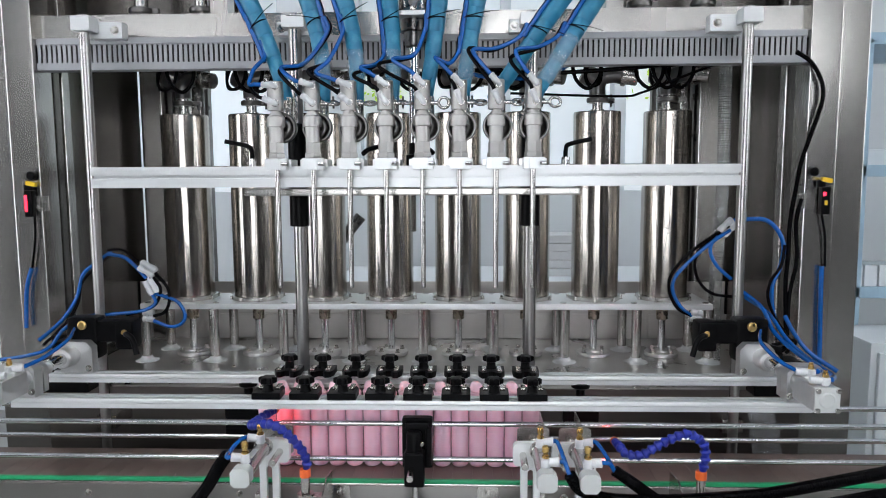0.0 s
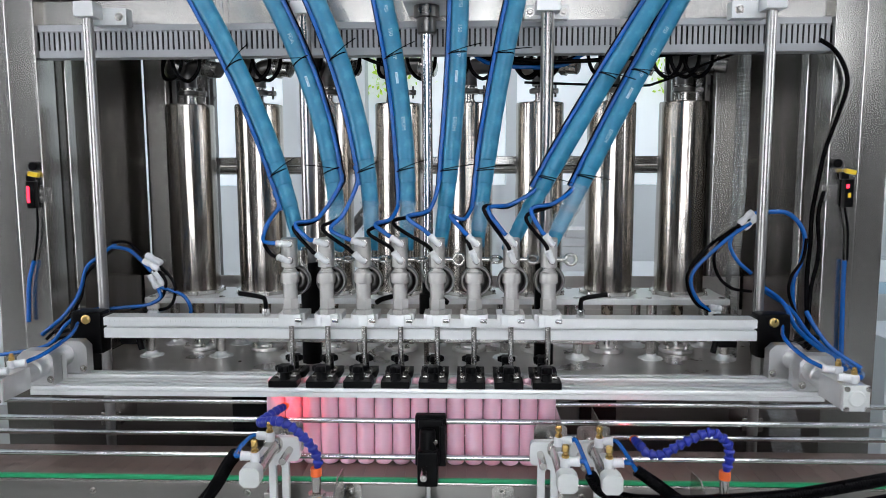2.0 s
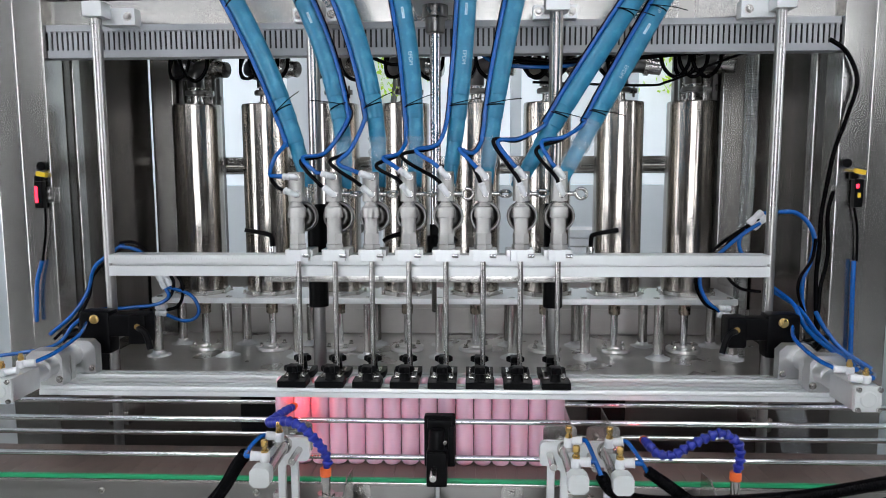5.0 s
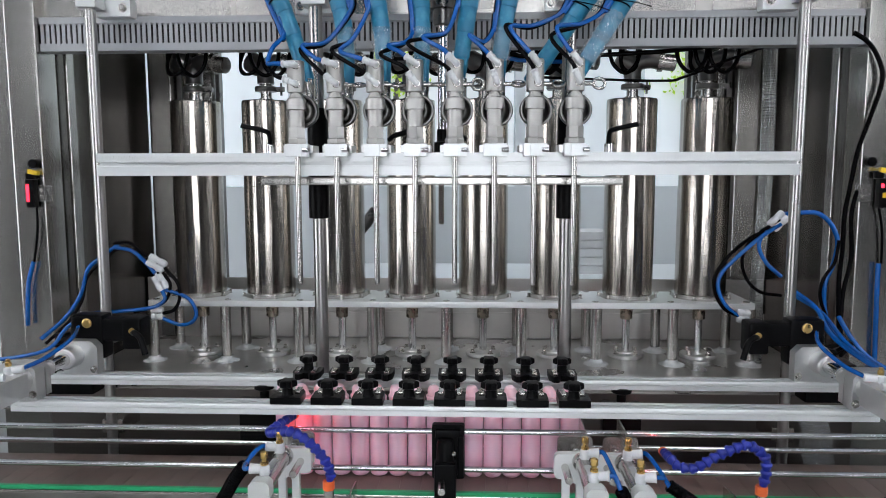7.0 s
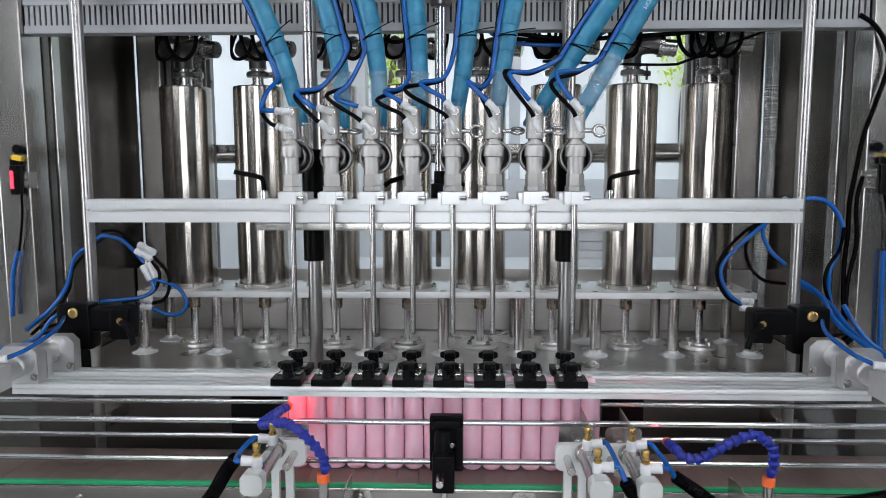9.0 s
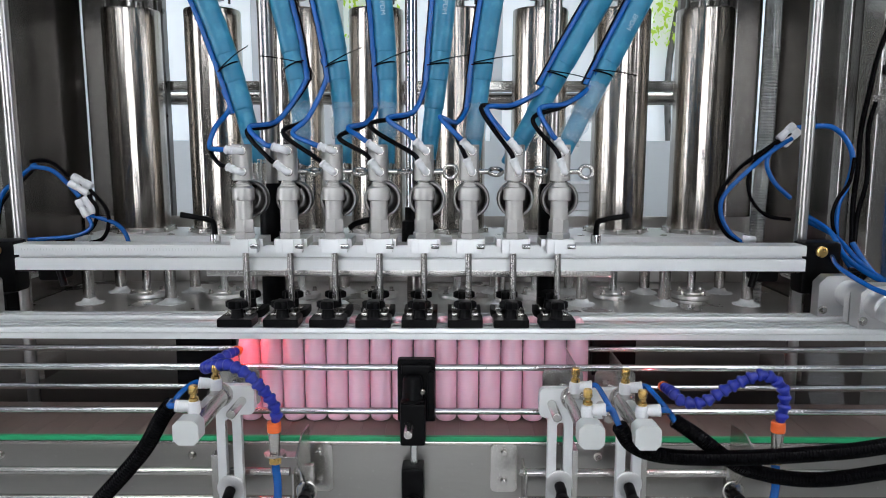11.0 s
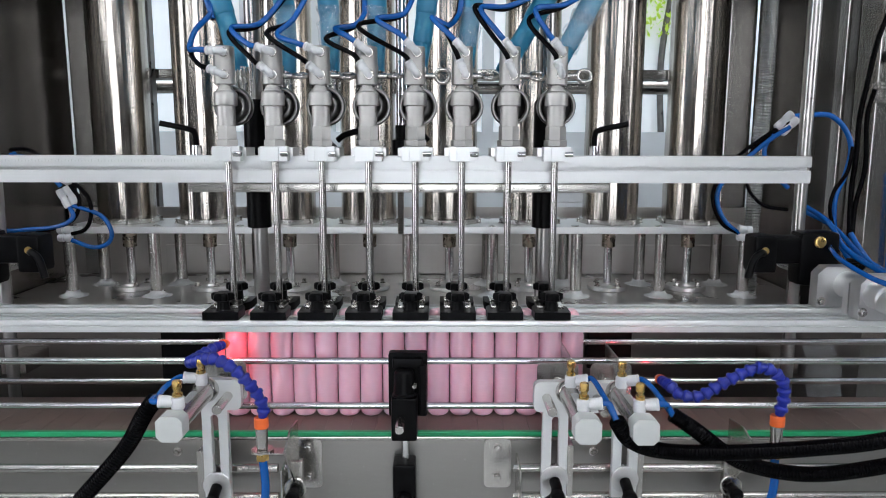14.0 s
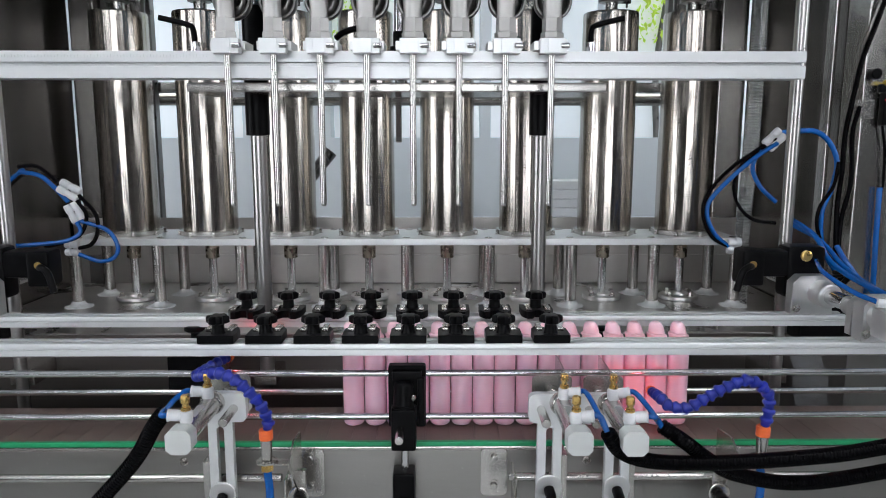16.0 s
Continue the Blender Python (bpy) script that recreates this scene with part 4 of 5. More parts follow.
# ---- cross shafts and clamp cylinders ----
def cross_shaft(s):
    """s -1 or 1: the two ends of the clamp rails."""
    x = LX + s * 0.706
    e = thing("clamp_shaft", x, 0.0, 0.188, "steel cross shaft with black clamp block and aluminium air cylinder", "clamp drive", "clamp drives")
    part("shaft", rod(B(), (0, -0.02, 0), (0, 0.235, 0), 0.0125, 22), CHROME, e)
    bm = box(B(), min(-s * 0.045, s * 0.020), max(-s * 0.045, s * 0.020), 0.086, 0.130, -0.016, 0.074, 0.009)
    box(bm, min(-s * 0.100, -s * 0.030), max(-s * 0.100, -s * 0.030), 0.089, 0.127, 0.020, 0.066, 0.008)
    box(bm, min(-s * 0.122, -s * 0.084), max(-s * 0.122, -s * 0.084), 0.082, 0.130, 0.006, 0.068, 0.007)
    blk = part("clamp_block", bm, BLACK, e, "black plastic cross clamp block")
    part("brass_insert", lathe(B(), (-s * 0.015, 0.0862, 0.058), (0, -1, 0), [(0, 0.0095), (0.003, 0.0095), (0.004, 0.008), (0.0045, 0.005)], 18), BRASS, blk)
    part("side_insert", lathe(B(), (-s * 0.106, 0.0822, 0.044), (0, -1, 0), [(0, 0.006), (0.003, 0.006), (0.0035, 0.003)], 12), BRASS, blk)
    part("lever", tube(B(), [(-s * 0.108, 0.082, 0.040), (-s * 0.118, 0.070, 0.042), (-s * 0.130, 0.066, 0.032), (-s * 0.140, 0.062, 0.002)], 0.0058, 10), BLACK, blk)
    # square-bodied air cylinder at the viewer's end
    part("cylinder_rod", rod(B(), (0, -0.075, -0.004), (0, -0.02, -0.004), 0.012, 20), ALUM, e)
    part("cylinder_nose", lathe(B(), (0, -0.118, -0.004), (0, 1, 0), [(0, 0.015), (0.002, 0.018), (0.05, 0.018), (0.052, 0.015)], 24), ALUM, e)
    body = part("cylinder_body", box(B(), -0.0205, 0.0205, -0.185, -0.112, -0.0245, 0.0165, 0.003), ALUM, e)
    cap = part("end_cap", box(B(), -0.0215, 0.0215, -0.1945, -0.1852, -0.0255, 0.0175, 0.004), GREYCAP, e)
    part("cap_boss", lathe(B(), (0, -0.1945, -0.004), (0, -1, 0), [(0, 0.014), (0.0015, 0.013), (0.002, 0.011), (0.001, 0.010)], 24), GREYCAP, cap)
    for sx in (-1, 1):
        for sz in (-1, 1):
            part("cap_screw", lathe(B(), (sx * 0.0165, -0.1945, -0.004 + sz * 0.0165), (0, -1, 0), [(0, 0.0042), (0.003, 0.0042), (0.0035, 0.0025)], 12), STEEL, cap)
    for y in (-0.125, -0.175):
        fit = part("fitting", lathe(B(), (s * 0.004, y, 0.0165), (0, 0, 1), [(0, 0.006), (0.004, 0.008), (0.012, 0.008), (0.014, 0.005)], 14), WHITEP, e, "white push-in fitting")
        tube_b = lathe(B(), (s * 0.004, y, 0.029), (0, 0, 1), [(0, 0.004), (0.002, 0.005), (0.008, 0.005), (0.009, 0.0035), (0.013, 0.0035)], 12)
        part("brass_screw", tube_b, BRASS, fit)
        part("side_port", rod(B(), (-s * 0.002, y, 0.024), (-s * 0.02, y + 0.004, 0.025), 0.0065, 12), WHITEP, fit)
    part("air_tube", tube(B(), [(-s * 0.018, -0.12, 0.214 - 0.188 + 0.0), (-s * 0.03, -0.08, 0.032), (-s * 0.03, 0.0, 0.045), (s * 0.0, 0.08, 0.05), (s * 0.04, 0.15, 0.045)], 0.0038, 9), TUBEB, e, "blue pneumatic tube")


# ---- bottle stoppers ----
def stopper(x, z, s, tilt, mouth, d, sx, low):
    e = thing("bottle_stopper", x, 0, z, "small air cylinder on a slotted aluminium bracket", "stopper cylinder", "bottle stoppers")
    bm = B()
    o = 0.0062
    w = 0.0155
    ol = [(-w + o, -w), (w - o, -w), (w, -w + o), (w, w - o), (w - o, w), (-w + o, w), (-w, w - o), (-w, -w + o)]
    plate_xz(bm, ol, -0.284, -0.262)
    part("end_cap", bm, GREYCAP, e, "grey octagonal end cap")
    b = part("barrel", lathe(B(), (0, -0.262, 0), (0, 1, 0), [(0, 0.0132), (0.001, 0.0136), (0.10, 0.0136), (0.101, 0.0150), (0.106, 0.0168), (0.112, 0.0168), (0.114, 0.015)], 28), STEEL, e)
    part("sticker", sticker(), WHITEP, b, "small printed white sticker")
    part("mount_block", plate_xz(B(), rounded(min(-s * 0.045, s * 0.012), max(-s * 0.045, s * 0.012), -0.03, 0.012, 0.008, 3), -0.149, -0.137), ALU, e)
    part("guide_pin", rod(B(), (-s * 0.028, -0.20, -0.010), (-s * 0.028, -0.10, -0.010), 0.0062, 16), STEEL, e)
    st = part("stop_plate", plate_xz(B(), rounded(sx - 0.029, sx + 0.029, -0.033, 0.024, 0.008), -0.103, -0.1005), STEEL, e, "polished stop plate")
    part("stop_nut", hexbolt(B(), (-s * 0.006, -0.103, -0.002), (0, -1, 0), 0.0075, 0.006), STEEL, st)
    part("stop_blade", box(B(), s * 0.012, s * 0.0138, -0.102, -0.022, -0.028, 0.030, 0.0006), STEEL, st)
    part("piston_rod", rod(B(), (-s * 0.006, -0.137, -0.002), (-s * 0.006, -0.104, -0.002), 0.005, 14), CHROME, e)
    for y, h in ((-0.252, 0), (-0.168, 1)):
        f = part("flow_fitting", lathe(B(), (0, y, 0.0128), (0, 0, 1), [(0, 0.0072), (0.002, 0.0080), (0.014, 0.0080), (0.016, 0.006)], 18), WHITEP, e, "white plastic flow control fitting")
        part("brass_screw", lathe(B(), (0, y, 0.0286), (0, 0, 1), [(0, 0.0060), (0.004, 0.0060), (0.005, 0.0040), (0.009, 0.0040), (0.010, 0.0056), (0.013, 0.0056), (0.0134, 0.0050), (0.0142, 0.0050), (0.0146, 0.0056), (0.018, 0.0056), (0.0195, 0.0045)], 14), BRASS, f)
        part("side_port", lathe(B(), (s * 0.003, y, 0.0215), (s, -0.2, 0.12), [(0, 0.006), (0.008, 0.0072), (0.016, 0.0072), (0.0165, 0.0078), (0.019, 0.0078), (0.0195, 0.0055)], 16), WHITEP, f)
        p0, p1 = Vector((s * 0.019, y - 0.003, 0.0235)), Vector(mouth) - Vector((x, 0, z))
        pts = [p0, p0 + Vector((s * 0.009, -0.003, 0.001)), p0.lerp(p1, 0.6) + Vector((s * 0.003, 0, 0.004)), p1 + Vector((0, 0.004 if h else -0.004, 0))]
        part("air_tube", tube(B(), pts, 0.0036, 10), TUBEB, e, "bright blue pneumatic tube")
    # slotted upright and its clamping lever
    z0, z1 = low, -0.034
    br = part("slotted_bracket", slotted(d - 0.0175, d + 0.0175, z0, z1 + 0.012), ALU, e, "slotted aluminium upright bracket")
    part("washer", lathe(B(), (d, -0.143, z0 + 0.028), (0, -1, 0), [(0, 0.0185), (0.001, 0.019), (0.003, 0.019), (0.004, 0.017)], 26), ALUM, br)
    lv = part("clamp_lever", tube(B(), [(d, -0.147, z0 + 0.026), (d, -0.165, z0 + 0.02), (d - tilt * 0.012, -0.172, z0 + 0.008), (d - tilt * 0.07, -0.175, z0 - 0.02 - 0.03 * (1 - abs(tilt)))], 0.0075, 12), BLACK, br, "black plastic clamping lever")
    part("lever_hub", lathe(B(), (d, -0.172, z0 + 0.017), (0, -1, 0), [(0, 0.010), (0.008, 0.0095), (0.010, 0.007)], 16), BLACK, lv)
    part("bar_clamp", box(B(), d + s * 0.018, d + s * 0.026, -0.142, -0.096, z0, z0 + 0.075, 0.001), STEEL, br)


def sticker():
    bm = B()
    R, n = 0.0139, 5
    a = [[bm.verts.new((R * math.sin(radians(-22 + 11 * k)), y, R * math.cos(radians(-22 + 11 * k)))) for k in range(n)] for y in (-0.235, -0.195)]
    for k in range(n - 1):
        bm.faces.new((a[0][k], a[0][k + 1], a[1][k + 1], a[1][k]))
    bmesh.ops.solidify(bm, geom=bm.faces[:], thickness=0.0002)
    return bm


def slotted(x0, x1, z0, z1):
    """An upright plate with a long round-ended slot through it."""
    bm = B()
    y0, y1 = -0.143, -0.132
    w, cx = 0.005, (x0 + x1) / 2
    box(bm, x0, cx - w, y0, y1, z0, z1, 0.0008)
    box(bm, cx + w, x1, y0, y1, z0, z1, 0.0008)
    box(bm, cx - w, cx + w, y0 + 0.0002, y1 - 0.0002, z0, z0 + 0.02)
    zz = z1 - 0.022
    top = [(cx - w, z1), (cx - w, zz)] + [(cx - w * math.cos(radians(a)), zz + w * math.sin(radians(a))) for a in (30, 60, 90, 120, 150)] + [(cx + w, zz), (cx + w, z1)]
    plate_xz(bm, top, y0 + 0.0002, y1 - 0.0002)
    return bm


# ---- jointed sensor hoses ----
def link_mesh():
    bm = lathe(B(), (0, 0, -0.0068), (0, 0, 1), [(0, 0.0062), (0.002, 0.0072), (0.006, 0.0078), (0.008, 0.0102), (0.0105, 0.0106), (0.0128, 0.0092), (0.0136, 0.006)], 16)
    me = bpy.data.meshes.new("hose_link")
    for fc in bm.faces:
        fc.smooth = True
    bm.to_mesh(me)
    bm.free()
    me.materials.append(BLUEHOSE)
    return me


def sensor_hose(path, foot, lamp, wx):
    e = thing("sensor_hose", *foot, "jointed blue plastic hose with orange tip and red light sensor", "sensor hose", "sensor hoses")
    o = Vector(foot)
    q = [p - o for p in spline(path, 40)]
    L = [0]
    for a, b in zip(q, q[1:]):
        L.append(L[-1] + (b - a).length)
    n = round(L[-1] / 0.0125)
    me = link_mesh()

    def at(s):
        i = max(0, min(len(q) - 2, int(np.searchsorted(L, s)) - 1))
        return q[i].lerp(q[i + 1], (s - L[i]) / max(1e-9, L[i + 1] - L[i])), (q[i + 1] - q[i]).normalized()
    for k in range(n):
        c, d = at(L[-1] * (k + 0.5) / n)
        ob = new("hose_link", me)
        ob.parent = e
        k2 = 1.0 if k < n - 3 else (0.95, 0.88, 0.8)[k - n + 3]
        ob.matrix_basis = Matrix.LocRotScale(c, d.to_track_quat("Z", "Y"), (k2 * 0.84, k2 * 0.84, 1))
    c, d = at(L[-1])
    tip = part("tip", lathe(B(), c, d, [(0, 0.008), (0.006, 0.0075), (0.012, 0.0045), (0.014, 0.0045)], 16), ORANGE, e, "orange plastic tip")
    part("sensor_light", lathe(B(), c + d * 0.0125, d, [(0, 0.0024), (0.002, 0.0024), (0.0026, 0.0015)], 12), REDTIP, tip, "glowing red fibre end")
    z = path[0][2] - foot[2]
    part("collar", lathe(B(), (0, 0, z - 0.014), (0, 0, 1), [(0, 0.0088), (0.001, 0.0094), (0.012, 0.0094), (0.014, 0.0085)], 18), ORANGE, e, "orange plastic collar")
    part("socket", lathe(B(), (0, 0, z - 0.042), (0, 0, 1), [(0, 0.0070), (0.002, 0.0074), (0.028, 0.0080)], 16), STEEL, e)
    part("lock_washer", lathe(B(), (0, 0, z - 0.046), (0, 0, 1), [(0, 0.015), (0.0025, 0.015), (0.003, 0.009)], 8), STEEL, e)
    part("brass_nut", lathe(B(), (0, 0, z - 0.058), (0, 0, 1), [(0, 0.0085), (0.001, 0.009), (0.011, 0.009), (0.012, 0.0085)], 6), BRASS, e)
    part("air_tube", tube(B(), [(0, 0, z - 0.058), (0.002, 0, z - 0.10), (-0.006, 0.006, z - 0.16), (-0.012, 0.012, z - 0.25)], 0.0055, 12), TUBEB, e, "blue plastic tube")
    part("holder", box(B(), min(-0.012, wx), max(0.012, wx), -0.008, 0.010, z - 0.0478, z - 0.0462, 0.0004), STEEL, e)
    part("holder_web", prism_x(B(), [(-0.008, z - 0.0455), (0.030, z - 0.030), (0.078, z - 0.036), (0.078, z - 0.115), (0.050, z - 0.115)], wx, wx + 0.0025), STEEL, e)
    part("clamp_washer", lathe(B(), (wx, 0.060, z - 0.128), (0, -1, 0), [(0, 0.0150), (0.001, 0.0155), (0.003, 0.0155), (0.004, 0.013)], 22), STEEL, e)
    part("bar_bracket", box(B(), wx - 0.010, wx + 0.010, 0.060, 0.071, z - 0.165, z - 0.090, 0.001), STEEL, e)
    lv = part("clamp_lever", tube(B(), [(wx, 0.056, z - 0.130), (wx, 0.040, z - 0.134), (wx + 0.004, 0.034, z - 0.146), (wx + 0.012, 0.030, z - 0.19)], 0.0070, 10), BLACK, e, "black plastic clamping lever")
    part("lever_hub", lathe(B(), (wx, 0.046, z - 0.131), (0, -1, 0), [(0, 0.0095), (0.010, 0.0095), (0.012, 0.007)], 14), BLACK, lv)
    d2 = bpy.data.lights.new("sensor_lamp", "POINT")
    d2.energy, d2.color, d2.shadow_soft_size = lamp, (1, 0.03, 0.05), 0.003
    ob = new("sensor_lamp", d2)
    ob.location = o + c + d * 0.019


# ---- centre bracket in front of the bottles ----
def rail_bracket():
    e = thing("rail_bracket", 0.0, -0.06, RZ0, "black plastic rail clamp on a steel post before the bottles", "rail clamp")
    h = -RZ0
    part("plate", plate_xz(B(), rounded(-0.020, 0.036, h + 0.012, h + 0.108, 0.004, 3), -0.014, -0.001), BLACK, e)
    part("upper_jaw", box(B(), -0.014, 0.030, -0.024, -0.013, h + 0.086, h + 0.102, 0.003), BLACK, e)
    part("barrel", lathe(B(), (0.003, -0.031, h + 0.048), (0, 0.15, 1), [(0, 0.0150), (0.0015, 0.0172), (0.0035, 0.0172), (0.005, 0.0148), (0.034, 0.0142), (0.038, 0.0125), (0.040, 0.009)], 26), BLACK, e)
    part("side_rib", box(B(), 0.024, 0.035, -0.026, -0.013, h + 0.020, h + 0.092, 0.003), BLACK, e)
    part("set_screw", lathe(B(), (0.016, -0.034, h + 0.066), (0.8, -1, 0), [(0, 0.0045), (0.004, 0.0045), (0.005, 0.003)], 10), STEEL, e)
    part("arm", box(B(), -0.015, 0.022, -0.045, -0.014, h - 0.014, h + 0.05, 0.004), BLACK, e)
    part("lock_screw", rod(B(), (-0.001, -0.085, h + 0.020), (-0.001, -0.04, h + 0.020), 0.0062, 14), STEEL, e)
    part("post", rod(B(), (0.005, -0.035, h - 0.20), (0.005, -0.035, h - 0.012), 0.0058, 16), CHROME, e)
    part("post_base", box(B(), -0.013, 0.02, -0.055, -0.0175, h - 0.145, h - 0.045, 0.005), BLACK, e)
    part("base_knob", lathe(B(), (0.004, -0.05, h - 0.095), (0, -1, 0), [(0, 0.012), (0.015, 0.013), (0.02, 0.009)], 10), BLACK, e)


def far_block(x0, x1, z0):
    e = thing("far_rail_block", (x0 + x1) / 2, 0.07, 0.0, "black plastic rail block behind the bottles", "rail block", "rail blocks")
    w = (x1 - x0) / 2
    part("block", box(B(), -w, w, -0.012, 0.012, z0, 0.104, 0.003), BLACK, e)
    part("stem", rod(B(), (0, 0, 0.1035), (0, 0, 0.122), 0.009), BLACK, e)
    part("knob", lathe(B(), (0, -0.0, 0.1215), (0, 0, 1), [(0, 0.014), (0.003, 0.019), (0.010, 0.019), (0.012, 0.016)], 18), BLACK, e)
    part("post", box(B(), -0.008, 0.008, 0.0122, 0.152, z0, z0 + 0.02, 0.002), STEEL, e)


def conduit(path, r=0.0125, label="black corrugated cable conduit"):
    e = thing("cable_conduit", *path[0], label, "conduit", "conduits")
    o = Vector(path[0])
    part("sleeve", tube(B(), [Vector(p) - o for p in path], r, 14, 10, (0.0042, 0.0013)), RUBBER, e)


def loose_tube(path, r, material, label, name="air_tube", cat="tube"):
    e = thing(name, *path[0], label, cat, "loose air tubes" if cat == "tube" else "cables")
    o = Vector(path[0])
    part("run", tube(B(), [Vector(p) - o for p in path], r, 10, 8), material, e)


def connector(a, b):
    e = thing("tube_connector", *a, "white plastic straight tube connectors joined side by side", "connector", "tube connectors")
    d = Vector(b) - Vector(a)
    n = d.length
    side = d.cross(Vector((0, 1, 0))).normalized() * 0.007
    for k in (-1, 1):
        part("body", lathe(B(), side * k, d, [(0, 0.006), (0.003, 0.0072), (n * 0.4, 0.0072), (n * 0.42, 0.006), (n * 0.58, 0.006), (n * 0.6, 0.0072), (n - 0.003, 0.0072), (n, 0.006)], 12), WHITEP, e)


def eye_sensor(s):
    x = LX + s * 0.876
    e = thing("light_sensor", x, 0.232, 0.5, "small black light sensor with red display on the post", "sensor", "light sensors")
    part("body", box(B(), s * 0.004, s * 0.004 + 0.018, -0.018, -0.001, -0.035, 0.025, 0.002), BLACK, e)
    part("display", box(B(), s * 0.004 + 0.002, s * 0.004 + 0.008, -0.0195, -0.0175, -0.022 if s < 0 else 0.006, 0.014, 0.001), REDLED, e, "glowing red display")
    if s > 0:
        part("status_light", box(B(), s * 0.004 + 0.006, s * 0.004 + 0.012, -0.0195, -0.0175, -0.014, -0.004, 0.001), YELLOW, e)
    part("bracket", box(B(), -s * 0.026 - 0.012, -s * 0.026 + 0.020, -0.006, -0.002, -0.022, 0.012, 0.001), STEEL, e)
    for dz in (-0.012, 0.002):
        part("bracket_screw", hexbolt(B(), (-s * 0.022, -0.006, dz), (0, -1, 0), 0.0035, 0.003), STEEL, e)
    part("dial", lathe(B(), (-s * 0.012, -0.002, 0.058), (0, -1, 0), [(0, 0.010), (0.012, 0.010), (0.014, 0.008)], 16), BLACK, e)
    part("yellow_tab", box(B(), -0.006, 0.016, -0.02, -0.008, 0.037, 0.047, 0.002, pose(0, 0, 0, 0, 12, 0)), YELLOW, e)
    part("grommet", box(B(), -0.004, 0.012, -0.016, -0.004, 0.024, 0.040, 0.003), BLACK, e)


def valve_cluster(s):
    x = LX + s * 0.79
    e = thing("valve_cluster", x, 0.16, 0.15, "cluster of small black air valves and cable clips beside the shaft", "valve cluster", "valve clusters")
    rd = random.Random(7 + s)
    part("base", box(B(), -0.05, 0.05, 0.02, 0.07, -0.08, 0.0, 0.004), BLACK, e)
    for k in range(5):
        cx, cy, cz = rd.uniform(-0.05, 0.05), rd.uniform(0.0, 0.05), rd.uniform(0.0, 0.04)
        part("valve", box(B(), cx - 0.012, cx + 0.012, cy - 0.012, cy + 0.012, cz - 0.01, cz + 0.022, 0.004, pose(0, 0, 0, rd.uniform(-20, 20), rd.uniform(-20, 20), 0)), BLACK, e)
    for k in range(4):
        p = Vector((rd.uniform(-0.05, 0.05), rd.uniform(0.0, 0.04), 0.02))
        part("clip_arm", tube(B(), [p, p + Vector((rd.uniform(-0.03, 0.03), -0.02, 0.03)), p + Vector((rd.uniform(-0.07, 0.07), -0.02, rd.uniform(0.0, 0.05)))], 0.004, 8), BLACK, e)


# ---- what stands beyond the machine ----
def rack():
    e = thing("storage_rack", 1.5, 1.15, RZ0, "pale blue metal storage rack with white boxes", "rack")
    h = -RZ0
    for dx, dy in ((-0.06, 0), (0.9, 0), (-0.06, 0.4), (0.9, 0.4)):
        part("upright", box(B(), dx - 0.022, dx + 0.022, dy - 0.02, dy + 0.02, 0, h + 1.0, 0.003), DIMW, e)
    for z in (0.14, 0.56, 1.0):
        part("shelf", box(B(), -0.14, 0.95, -0.02, 0.42, h + z - 0.02, h + z + 0.02, 0.003), DIMW, e)
    for k in range(6):
        ob = thing("white_box", 1.5 - 0.02 + 0.075 * k, 1.3, 0.58, "small white carton on the rack shelf", "box", "cartons")
        part("carton", box(B(), -0.033, 0.033, -0.06, 0.06, 0, 0.055, 0.003), WALLM, ob)
        ob = thing("white_box", 1.5 - 0.1 + 0.05 * k, 1.2, 0.16, "small white carton on the rack shelf", "box", "cartons")
        part("carton", box(B(), -0.022, 0.022, -0.06, 0.06, 0, 0.075, 0.003), WALLM, ob)


def far_things():
    e = thing("white_cabinet", 1.75, 1.0, RZ0, "low white cabinet beside the machine", "cabinet")
    part("body", box(B(), -0.4, 0.6, -0.15, 0.12, 0, 0.98, 0.006), WALLM, e)
    part("door", box(B(), -0.38, 0.09, -0.165, -0.1505, 0.05, 0.95, 0.004), WALLM, e)
    part("door", box(B(), 0.11, 0.58, -0.165, -0.1505, 0.05, 0.95, 0.004), WALLM, e)
    e = thing("work_bench", 0.35, 2.3, RZ0, "white work bench standing behind the machine", "bench")
    part("top", box(B(), -0.9, 0.9, -0.3, 0.3, 0.95, 0.99, 0.004), WALLM, e)
    for dx in (-0.85, 0.85):
        for dy in (-0.25, 0.25):
            part("leg", box(B(), dx - 0.02, dx + 0.02, dy - 0.02, dy + 0.02, 0, 0.95, 0.003), STEEL, e)
    for k in range(5):
        c = thing("carton_stack", 0.62 + 0.02 * (k % 2), 2.3, RZ0 + 0.99 + 0.042 * k, "flat white carton in a stack on the bench", "carton", "stacked cartons")
        part("carton", box(B(), -0.14, 0.14, -0.1, 0.1, 0, 0.04, 0.004), WHITEP, c)
    c = thing("steel_strut", -0.52, 1.2, RZ0, "dark slanting steel strut behind the machine", "strut")
    part("bar", tube(B(), [(-0.1, 0, 0.95), (0.22, 0.1, 1.35)], 0.022, 10, 2), DARKST, c)
    part("foot", rod(B(), (-0.1, 0, 0), (-0.1, 0, 0.97), 0.02), DARKST, c)
    p = thing("process_pipe", 0, 0.93, 0.55, "horizontal stainless pipe behind the dosing cylinders", "pipe")
    part("pipe", rod(B(), (-0.9, 0, 0), (0.9, 0, 0), 0.017), STEEL, p)
    for dx in (-0.85, 0.85):
        part("stand", rod(B(), (dx, 0.0, RZ0 - 0.55), (dx, 0.0, -0.016), 0.012), STEEL, p)


